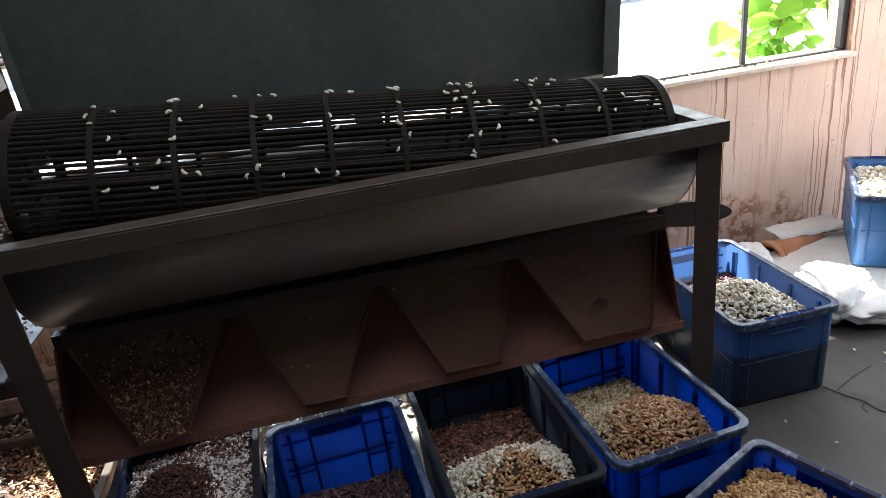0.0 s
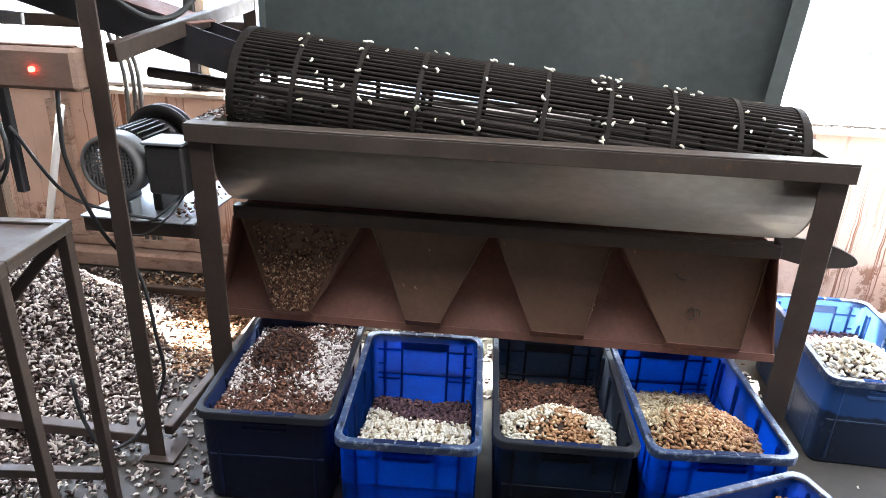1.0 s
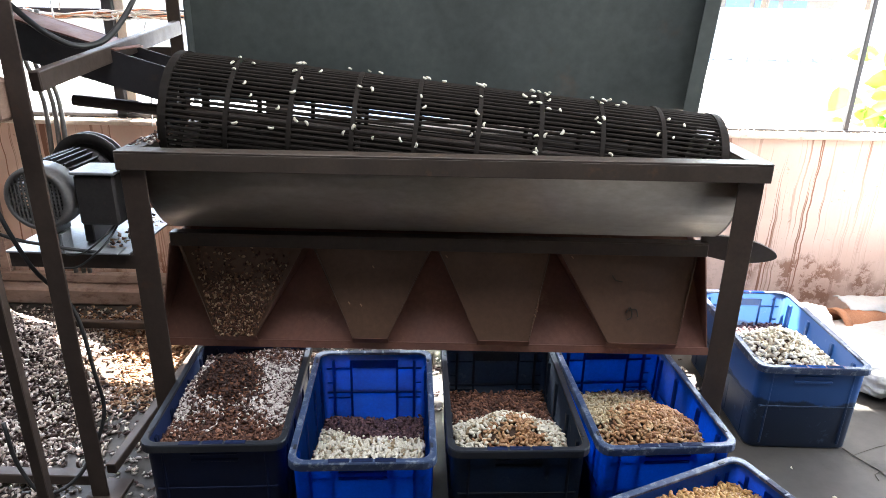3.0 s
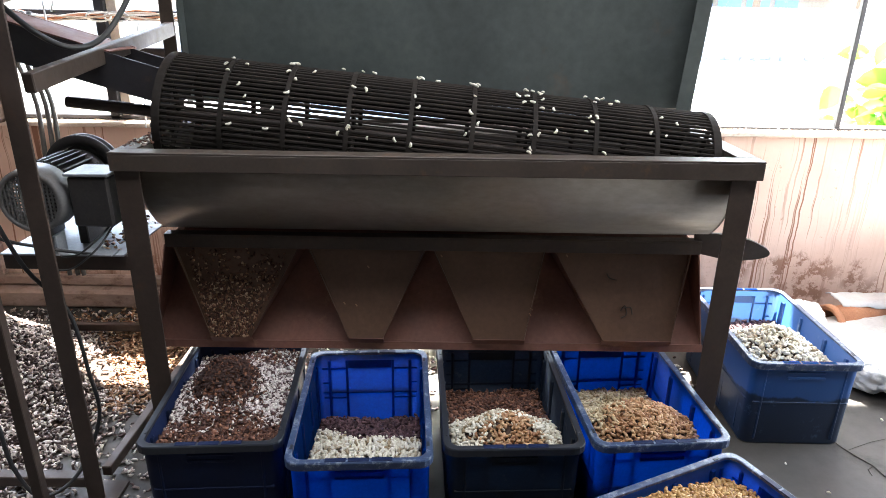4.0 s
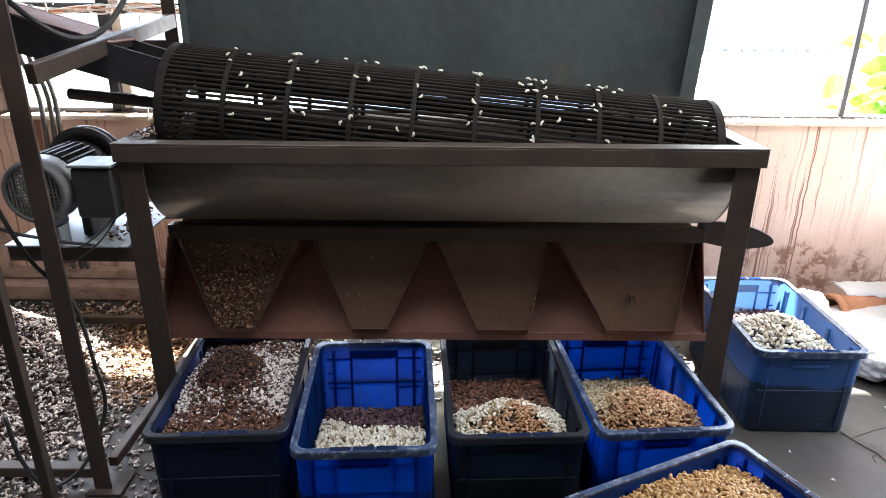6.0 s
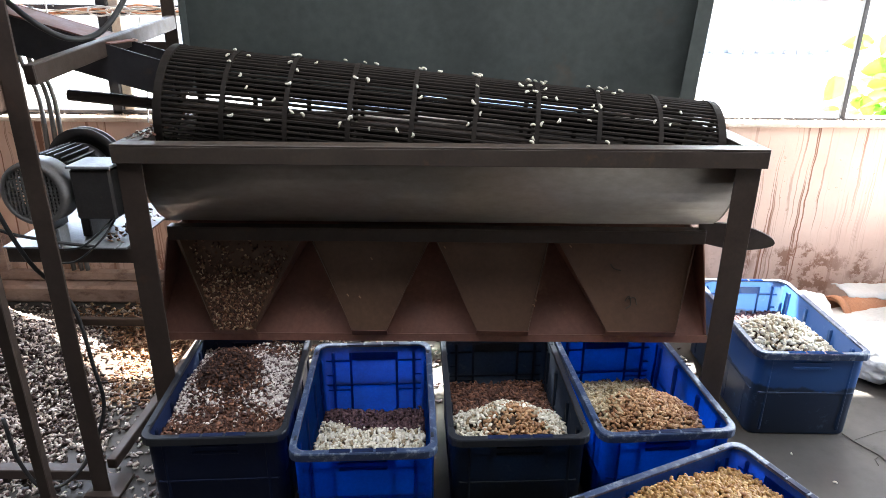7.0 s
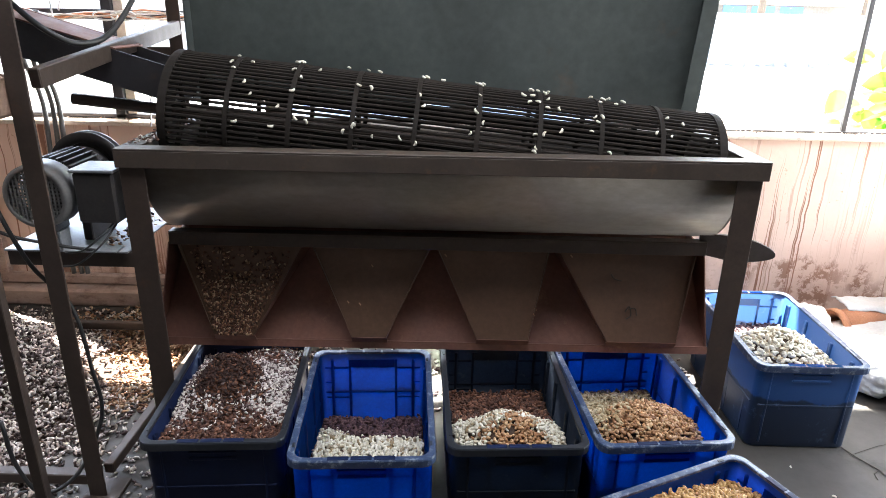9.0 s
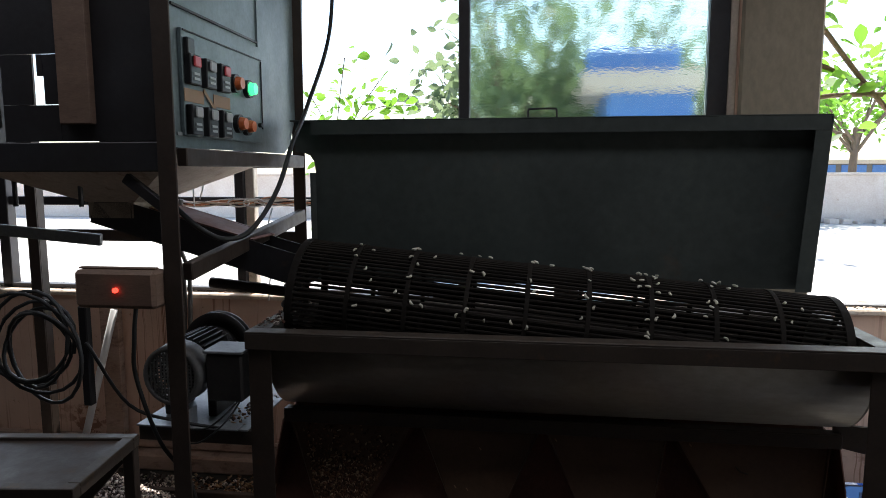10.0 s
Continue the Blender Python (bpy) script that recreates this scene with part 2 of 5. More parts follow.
ZINC = worn("pale_zinc_plate", (0.31, 0.325, 0.335), (0.25, 0.262, 0.272), (0.21, 0.168, 0.133), 0.45, 0.3, 8.0, (1, 1, 1), 0.6, 0.15)
MOTOR = worn("dark_motor_casting", (0.046, 0.042, 0.040), (0.035, 0.032, 0.031), (0.09, 0.07, 0.055), 0.45, 0.3, 9.0)
COWL = worn("grey_motor_cowl", (0.15, 0.145, 0.14), (0.12, 0.115, 0.11), (0.2, 0.16, 0.13), 0.5, 0.3, 9.0)
BOXWOOD = worn("brown_board_box", (0.22, 0.14, 0.10), (0.17, 0.105, 0.075), (0.09, 0.06, 0.045), 0.65, 0.0, 6.0, (1, 1, 3), 0.6, 0.3)
PALE_SHEET = worn("pale_dusty_hopper_sheet", (0.50, 0.42, 0.34), (0.42, 0.34, 0.27), (0.24, 0.17, 0.12), 0.7, 0.1, 4.0, (1, 1, 1), 0.58, 0.2)
BLACK = plain("black_plastic", (0.02, 0.02, 0.022), 0.4)
RED_BUTTON = plain("red_button", (0.55, 0.06, 0.07), 0.35)
ORANGE = plain("orange_lens", (0.65, 0.16, 0.05), 0.3)
GREEN_LAMP = plain("lit_green_lens", (0.04, 0.75, 0.20), 0.3, 0.0, 1.2)
RED_LAMP = plain("lit_red_lens", (1.0, 0.05, 0.03), 0.3, 0.0, 1.5)
TAPE = plain("brown_paper_tape", (0.34, 0.20, 0.11), 0.6)
GREY_TEXT = plain("grey_marking", (0.35, 0.36, 0.36), 0.5)
BARK = worn("grey_brown_bark", (0.20, 0.15, 0.11), (0.15, 0.11, 0.08), (0.28, 0.24, 0.19), 0.9, 0.0, 8.0, (1, 1, 0.3))
TANK = worn("blue_far_paint", (0.10, 0.25, 0.62), (0.08, 0.2, 0.55), (0.3, 0.4, 0.6), 0.5, 0.0, 1.0)
CRACK = plain("dark_floor_crack", (0.05, 0.042, 0.035), 0.95)
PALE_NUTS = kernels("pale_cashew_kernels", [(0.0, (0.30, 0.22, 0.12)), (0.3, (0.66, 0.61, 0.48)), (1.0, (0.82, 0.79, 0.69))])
# cream tone for kernels on a back slope that catches light
LIT_NUTS = kernels("lit_cream_cashew_kernels", [(0.0, (0.34, 0.24, 0.12)), (0.5, (0.50, 0.40, 0.24)), (1.0, (0.66, 0.58, 0.40))])
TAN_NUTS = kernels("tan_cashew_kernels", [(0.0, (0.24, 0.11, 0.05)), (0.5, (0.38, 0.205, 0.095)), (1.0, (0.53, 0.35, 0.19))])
YELLOW_NUTS = kernels("golden_cashew_kernels", [(0.0, (0.24, 0.115, 0.035)), (0.5, (0.38, 0.215, 0.075)), (1.0, (0.52, 0.34, 0.14))])
PINK_NUTS = kernels("reddish_cashew_kernels", [(0.0, (0.32, 0.12, 0.07)), (0.5, (0.50, 0.24, 0.13)), (1.0, (0.66, 0.44, 0.28))])
BROWN_HUSK = kernels("brown_husk_flakes", [(0.0, (0.04, 0.016, 0.01)), (0.55, (0.105, 0.042, 0.025)), (1.0, (0.26, 0.12, 0.07))], 0.7)
# bed under loose pieces, dark brown for the shade in the gaps between them
NUT_BED = worn("dark_brown_gap_bed", (0.075, 0.042, 0.025), (0.05, 0.028, 0.017), (0.12, 0.08, 0.05), 0.8, 0.0, 30.0)
DARK_HUSK = kernels("dark_brown_husk_flakes", [(0.0, (0.018, 0.006, 0.004)), (0.75, (0.055, 0.019, 0.010)), (1.0, (0.24, 0.10, 0.05))], 0.7)
PURPLE_HUSK = kernels("purple_brown_husk_flakes", [(0.0, (0.035, 0.016, 0.02)), (0.6, (0.075, 0.035, 0.04)), (1.0, (0.16, 0.09, 0.09))], 0.7)
MIXED_HUSK = kernels("pale_and_dark_husk_flakes", [(0.0, (0.05, 0.025, 0.025)), (0.30, (0.11, 0.06, 0.055)), (0.42, (0.58, 0.50, 0.46)), (1.0, (0.82, 0.77, 0.72))], 0.7)
SHELLS = kernels("grey_brown_shells", [(0.0, (0.03, 0.018, 0.016)), (0.42, (0.08, 0.048, 0.04)), (0.55, (0.46, 0.38, 0.33)), (1.0, (0.76, 0.69, 0.63))], 0.7)
GOLD_SHELLS = kernels("golden_brown_shells", [(0.0, (0.14, 0.06, 0.03)), (0.5, (0.32, 0.17, 0.09)), (1.0, (0.58, 0.42, 0.27))], 0.7)


def leaf_material(name, a, b2, glow=(0.24, 0.52, 0.06)):
    m, n, l, b = nodes_of(name)
    g = n.new("ShaderNodeNewGeometry")
    l.new(ramp(n, l, g.outputs["Random Per Island"], [(0, a), (1, b2)]), b.inputs["Base Color"])
    b.inputs["Roughness"].default_value = 0.5
    t = n.new("ShaderNodeBsdfTranslucent")
    t.inputs[0].default_value = (*glow, 1)
    add = n.new("ShaderNodeMixShader")
    add.inputs[0].default_value = 0.5
    l.new(b.outputs[0], add.inputs[1])
    l.new(t.outputs[0], add.inputs[2])
    l.new(add.outputs[0], n["Material Output"].inputs[0])
    return m


LEAF = leaf_material("fresh_green_leaf", (0.09, 0.20, 0.025), (0.19, 0.34, 0.05))
FAR_LEAF = leaf_material("far_green_leaf", (0.09, 0.125, 0.07), (0.15, 0.20, 0.11), (0.22, 0.30, 0.15))


def glassy(name):
    m, n, l, b = nodes_of(name)
    b.inputs["Base Color"].default_value = (0.66, 0.77, 0.70, 1)
    b.inputs["Roughness"].default_value = 0.15
    b.inputs["Transmission Weight"].default_value = 1.0
    b.inputs["IOR"].default_value = 1.12
    bump(n, l, b, noisy(n, l, mapped(n, l, 9.0, (1, 1, 2.2)), 1.0, 3, 0.5), 0.5, 0.02)
    return m


GLASS = glassy("wavy_plastic_glazing")


# ---- mesh helpers ----
def thing(name, loc=(0, 0, 0), rz=0.0, label="", category="", group="", kind=""):
    ob = new(name)
    ob.matrix_world = pose(*loc, 0, 0, rz)
    ob.empty_display_size = 0.1
    return tagged(ob, label, category, group, kind)


def part(name, bm, material, parent=None, label="", smooth=False):
    me = bpy.data.meshes.new(name)
    bmesh.ops.recalc_face_normals(bm, faces=bm.faces)
    bm.to_mesh(me)
    bm.free()
    for mt in material if isinstance(material, (list, tuple)) else (material,):
        me.materials.append(mt)
    if smooth:
        for p in me.polygons:
            p.use_smooth = True
    ob = new(name, me)
    ob.parent = parent
    return tagged(ob, label)


def single(name, bm, material, label, category, group="", kind="", smooth=False):
    return tagged(part(name, bm, material, None, "", smooth), label, category, group, kind)


def box(bm, lo, hi, bevel=0.0, m=None):
    c = [(a + b) / 2 for a, b in zip(lo, hi)]
    s = [abs(b - a) for a, b in zip(lo, hi)]
    mat = Matrix.LocRotScale(c, None, s)
    if m is not None:
        mat = m @ mat
    vs = bmesh.ops.create_cube(bm, size=1.0, matrix=mat)["verts"]
    if bevel:
        es = list({e for v in vs for e in v.link_edges})
        bmesh.ops.bevel(bm, geom=es, offset=bevel, segments=1, affect="EDGES", profile=0.5)
    return bm


def boxes(*items, bevel=0.0):
    bm = bmesh.new()
    for lo, hi in items:
        box(bm, lo, hi, bevel)
    return bm


def rod(bm, a, b, r, sides=12, r2=None):
    a, b = Vector(a), Vector(b)
    m = Matrix.Translation((a + b) / 2) @ (b - a).to_track_quat("Z", "Y").to_matrix().to_4x4()
    bmesh.ops.create_cone(bm, cap_ends=True, segments=sides, radius1=r, radius2=r if r2 is None else r2, depth=(b - a).length, matrix=m)
    return bm


def bar(bm, a, b, w, h, bevel=0.003):
    """A straight flat bar from a to b, w wide across and h high."""
    a, b = Vector(a), Vector(b)
    d = b - a
    m = Matrix.Translation(a) @ d.to_track_quat("Y", "Z").to_matrix().to_4x4()
    return box(bm, (-w / 2, 0, -h / 2), (w / 2, d.length, h / 2), bevel, m)


def smooth_line(points, n=8):
    """Points of a smooth curve through the given ones."""
    p = [Vector(q) for q in points]
    p = [2 * p[0] - p[1]] + p + [2 * p[-1] - p[-2]]
    out = []
    for i in range(1, len(p) - 2):
        for k in range(n):
            t = k / n
            out.append(0.5 * (2 * p[i] + (p[i + 1] - p[i - 1]) * t + (2 * p[i - 1] - 5 * p[i] + 4 * p[i + 1] - p[i + 2]) * t * t
                              + (3 * p[i] - p[i - 1] - 3 * p[i + 1] + p[i + 2]) * t ** 3))
    return out + [p[-2]]


def tube(bm, line, r, sides=7):
    rings = []
    for i, q in enumerate(line):
        d = (line[min(i + 1, len(line) - 1)] - line[max(i - 1, 0)]).normalized()
        u = d.cross(Vector((0.31, 0.17, 0.93))).normalized()
        v = d.cross(u)
        rings.append([bm.verts.new(q + r * (math.cos(a) * u + math.sin(a) * v)) for a in (2 * math.pi * k / sides for k in range(sides))])
    for a, b in zip(rings, rings[1:]):
        for k in range(sides):
            bm.faces.new((a[k], a[(k + 1) % sides], b[(k + 1) % sides], b[k]))
    bm.faces.new(rings[0])
    bm.faces.new(rings[-1])
    return bm


def slab(bm, outline, thick):
    """A plate from an outline of 3D points in one plane, thickened both ways along its normal."""
    p = [Vector(q) for q in outline]
    n = (p[1] - p[0]).cross(p[2] - p[0]).normalized() * thick / 2
    a, b = [bm.verts.new(q + n) for q in p], [bm.verts.new(q - n) for q in p]
    bm.faces.new(a)
    bm.faces.new(b[::-1])
    for i in range(len(p)):
        j = (i + 1) % len(p)
        bm.faces.new((a[i], b[i], b[j], a[j]))
    return bm


def profile_x(bm, pts, x0, x1, thick, cap=False):
    """A sheet bent along an (y, z) profile, running from x0 to x1, with real thickness."""
    p = [Vector((0, y, z)) for y, z in pts]
    off = []
    for i, q in enumerate(p):
        d = (p[min(i + 1, len(p) - 1)] - p[max(i - 1, 0)]).normalized()
        off.append(q + Vector((0, -d.z, d.y)) * thick)
    rows = [[bm.verts.new((x, q.y, q.z)) for q in line] for x in (x0, x1) for line in (p, off)]
    a, b, c, d = rows
    for i in range(len(p) - 1):
        bm.faces.new((a[i], a[i + 1], c[i + 1], c[i]))
        bm.faces.new((b[i], d[i], d[i + 1], b[i + 1]))
        bm.faces.new((a[i], b[i], b[i + 1], a[i + 1]))
        bm.faces.new((c[i], c[i + 1], d[i + 1], d[i]))
    bm.faces.new((a[0], c[0], d[0], b[0]))
    bm.faces.new((a[-1], b[-1], d[-1], c[-1]))
    return bm


def rounded(w, l, r, n=4):
    """Outline of a rounded rectangle about the origin."""
    out = []
    for cx, cy, a0 in ((w / 2 - r, l / 2 - r, 0), (-w / 2 + r, l / 2 - r, 90), (-w / 2 + r, -l / 2 + r, 180), (w / 2 - r, -l / 2 + r, 270)):
        for k in range(n + 1):
            a = radians(a0 + 90 * k / n)
            out.append((cx + r * math.cos(a), cy + r * math.sin(a)))
    return out


def loft(bm, loops, closed=False):
    rows = [[bm.verts.new(q) for q in lp] for lp in loops]
    pairs = list(zip(rows, rows[1:])) + ([(rows[-1], rows[0])] if closed else [])
    for a, b in pairs:
        for i in range(len(a)):
            j = (i + 1) % len(a)
            bm.faces.new((a[i], a[j], b[j], b[i]))
    return rows


# ---- many small pieces in one mesh ----
def cashew_shape(length=0.030, fat=0.0084, ns=6, nk=6):
    """A kidney-shaped kernel lying flat, about the origin."""
    verts, faces = [], []
    for i in range(ns):
        t = i / (ns - 1)
        a = radians(-95 + 190 * t)
        rad = length * 0.40
        c = np.array([math.sin(a) * rad * 1.1, -math.cos(a) * rad * 0.75 + rad * 0.5, 0.0])
        d = np.array([math.cos(a), math.sin(a), 0.0])
        u = np.array([-d[1], d[0], 0])
        r = fat * (0.45 + 0.75 * math.sin(math.pi * (0.12 + 0.76 * t)) * (0.85 + 0.2 * t))
        for k in range(nk):
            b = 2 * math.pi * k / nk
            verts.append(c + u * r * math.cos(b) + np.array([0, 0, 1]) * r * 0.9 * math.sin(b))
    for i in range(ns - 1):
        for k in range(nk):
            faces.append((i * nk + k, i * nk + (k + 1) % nk, (i + 1) * nk + (k + 1) % nk, (i + 1) * nk + k))
    faces += [tuple(range(nk - 1, -1, -1)), tuple(range((ns - 1) * nk, ns * nk))]
    return np.array(verts), faces


def flake_shape(size=0.016):
    """A curled scrap of husk or shell."""
    verts = []
    for z in (0.0, 0.0025):
        for x, y, up in ((-1, -0.5, 0.25), (0, -0.75, 0.0), (1, -0.4, 0.3), (0.9, 0.5, 0.35), (0, 0.7, 0.1), (-0.9, 0.45, 0.3)):
            verts.append((x * size / 2, y * size / 2, up * size * 0.6 + z))
    faces = [(5, 4, 3, 2, 1, 0), (6, 7, 8, 9, 10, 11)] + [(i, (i + 1) % 6, 6 + (i + 1) % 6, 6 + i) for i in range(6)]
    return np.array(verts), faces


CASHEW, FLAKE, CURL = cashew_shape(), flake_shape(), cashew_shape(0.028, 0.0065, 4, 4)


def scatter_mesh(name, shape, spots, mats, smooth=True):
    """One mesh of many pieces. spots: rows of x, y, z, yaw, pitch, roll, size, material slot."""
    base, faces = shape
    allv, allf, slots = [], [], []
    nv = len(base)
    for i, (x, y, z, a, b, c, s, k) in enumerate(spots):
        rot = np.array(Euler((b, c, a)).to_matrix())
        allv.append((base * s) @ rot.T + (x, y, z))
        allf += [tuple(q + i * nv for q in f) for f in faces]
        slots += [int(k)] * len(faces)
    me = bpy.data.meshes.new(name)
    me.from_pydata(np.concatenate(allv).tolist(), [], allf)
    for mt in mats:
        me.materials.append(mt)
    me.polygons.foreach_set("material_index", slots)
    if smooth:
        me.polygons.foreach_set("use_smooth", [True] * len(allf))
    me.update()
    return new(name, me)


def heap_bed(bm, height, x0, x1, y0, y1, nx=26, ny=32, drop=0.006):
    """The solid surface under the loose pieces."""
    g = [[bm.verts.new((x0 + (x1 - x0) * i / nx, y0 + (y1 - y0) * j / ny, height(x0 + (x1 - x0) * i / nx, y0 + (y1 - y0) * j / ny) - drop))
          for i in range(nx + 1)] for j in range(ny + 1)]
    for j in range(ny):
        for i in range(nx):
            bm.faces.new((g[j][i], g[j][i + 1], g[j + 1][i + 1], g[j + 1][i]))
    return bm


# ---- setting ----
def wall_with_openings(name, x0, x1, y0, y1, z1, holes, material, label):
    """A wall along x, y0 to y1 thick; holes are (x0, x1, z0, z1) in order of x."""
    items, x = [], x0
    for a, b, c, d in holes:
        if a > x:
            items.append(((x, y0, 0), (a, y1, z1)))
        if c > 0:
            items.append(((a, y0, 0), (b, y1, c)))
        if d < z1:
            items.append(((a, y0, d), (b, y1, z1)))
        x = b
    if x < x1:
        items.append(((x, y0, 0), (x1, y1, z1)))
    return single(name, boxes(*items), material, label, "wall", "", "structure")


WY = 1.25
bm = bmesh.new()
grid = bmesh.ops.create_grid(bm, x_segments=60, y_segments=60, size=1.0, matrix=Matrix.LocRotScale((0, -1.6, 0), None, (4.6, 3.0, 1)))
for v in bm.verts:
    v.co.z = 0.004 * noise.noise(v.co * 1.3)
single("floor", bm, CONCRETE, "worn grey cement floor, damp and littered with husks", "floor", "", "structure", True)
wall_with_openings("wall_north", -4.6, 4.6, WY, WY + 0.18, 3.2, [(-3.2, 1.75, 0.895, 2.45), (2.09, 3.36, 0.895, 2.45)], WALL,
                   "pink plastered wall, streaked brown and splashed with earth")
# solid and dark grey, out of view, so less light bounces back
wall_with_openings("wall_south", -4.6, 4.6, -4.78, -4.6, 3.19, [], ROOF, "unseen grey rear wall, closed to cut bounce light")
# opening out of view, placed so side fill reaches the back wall
bm = boxes(((4.0, -4.6, 0), (4.18, -0.4, 3.19)), ((4.0, 1.05, 0), (4.18, WY - 0.002, 3.19)), ((4.0, -0.4, 2.40), (4.18, 1.05, 3.19)))
single("wall_east", bm, ROOF, "unseen grey side wall with an opening added for fill light", "wall", "", "structure")
single("wall_west", boxes(((-4.78, -4.78, 0), (-4.6, WY + 0.18, 3.19))), ROOF, "unseen side wall, grey to cut bounce light", "wall", "", "structure")
# unseen eave beyond the north wall, its reach set to trim direct sun
single("ceiling", boxes(((-4.9, -4.9, 3.2), (4.9, -1.1, 3.32)), ((-4.9, -0.3, 3.2), (4.9, WY + 1.25, 3.32)), ((-4.9, -1.1, 3.2), (-2.2, -0.3, 3.32)), ((3.4, -1.1, 3.2), (4.9, -0.3, 3.32))), ROOF, "grey sheeted ceiling with one long roof light, unseen eave added to cut the sun", "ceiling", "", "structure")
# opaque cover, out of view, keeps sun and sky out of the roof opening
single("roof_sun_block", boxes(((-2.3, -1.2, 3.322), (3.5, -0.2, 3.33))), WHITE_PIPE, "unseen opaque sheet added over the roof light to block sun and sky", "roof sheet", "", "structure")
# foot of the wall and the sill
single("baseboard", boxes(((-4.6, WY - 0.10, 0), (1.9, WY - 0.002, 0.09)), bevel=0.012), PLINTH, "earth-stained plinth along the foot of the wall", "plinth", "", "structure")
single("trim", boxes(((-4.6, WY - 0.035, 0.092), (1.9, WY - 0.002, 0.15)), bevel=0.01), PLINTH, "stained ledge above the plinth", "ledge", "", "structure")
for name, a, b in (("window_sill_west", -3.2, 1.75), ("window_sill_east", 2.09, 3.36)):
    single(name, boxes(((a, WY - 0.03, 0.897), (b, WY + 0.20, 0.922)), bevel=0.006), SILL, "chipped cream window sill with grit on it", "sill", "", "structure")
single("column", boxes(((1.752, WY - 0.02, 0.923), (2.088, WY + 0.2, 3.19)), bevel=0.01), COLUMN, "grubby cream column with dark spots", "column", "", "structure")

# window between the feeder and the column
win = thing("window_1", (0, WY + 0.06, 0.923), 0, "steel window with dark mullions and one wavy plastic pane", "window", "", "structure")
for a, b in ((0.510, 0.562), (1.63, 1.715), (-0.62, -0.57), (-1.95, -1.89)):
    part("window_frame", boxes(((a, -0.03, 0), (b, 0.03, 1.52)), bevel=0.004), SOOT, win)
part("window_frame", boxes(((1.717, -0.03, 0), (1.750, 0.04, 1.52)), bevel=0.004), CREAM, win, "cream painted side frame")
part("window_frame", boxes(((-0.566, -0.02, 0), (-0.52, 0.03, 1.52)), bevel=0.004), CREAM, win, "cream painted side frame")
part("window_frame", boxes(((-1.886, -0.025, 0.44), (-0.624, 0.025, 0.485)), bevel=0.004), SOOT, win)
part("window_frame", boxes(((-0.516, -0.025, 0.44), (0.49, 0.025, 0.485)), bevel=0.004), SOOT, win)
part("window_frame", boxes(((-3.2, -0.03, 0.003), (0.505, 0.03, 0.022)), bevel=0.004), SOOT, win)
part("window_frame", boxes(((0.564, -0.02, 0.14), (1.628, 0.02, 0.165)), bevel=0.003), SOOT, win)
pane = part("pane", boxes(((0.564, 0.0, 0.167), (1.628, 0.006, 1.52))), GLASS, win, "wavy translucent glazing")
pane.visible_shadow = False
win = thing("window_2", (0, WY + 0.06, 0.923), 0, "open window beside the column with a thin mullion", "window", "", "structure")
part("window_frame", boxes(((2.805, -0.012, 0), (2.827, 0.012, 1.52)), bevel=0.003), SOOT, win)
part("window_frame", boxes(((2.092, -0.02, 0.001), (3.355, 0.02, 0.009)), bevel=0.001), SOOT, win)
part("window_frame", boxes(((3.322, -0.02, 0.011), (3.355, 0.02, 1.52)), bevel=0.003), SOOT, win)

# outdoors
bm = bmesh.new()
bmesh.ops.create_grid(bm, x_segments=40, y_segments=40, size=1.0, matrix=Matrix.LocRotScale((0, 0, -0.12), None, (300, 300, 1)))
single("ground", bm, YARD, "pale sunlit concrete yard outside", "yard", "", "structure")
bm = boxes(((-40, 20.4, -0.12), (40, 20.6, 1.40)), ((-40, 20.35, 1.40), (40, 20.65, 1.48)), bevel=0.02)
single("yard_wall", bm, YARD_WALL, "low whitewashed yard wall with a ragged stained foot", "wall", "", "structure")


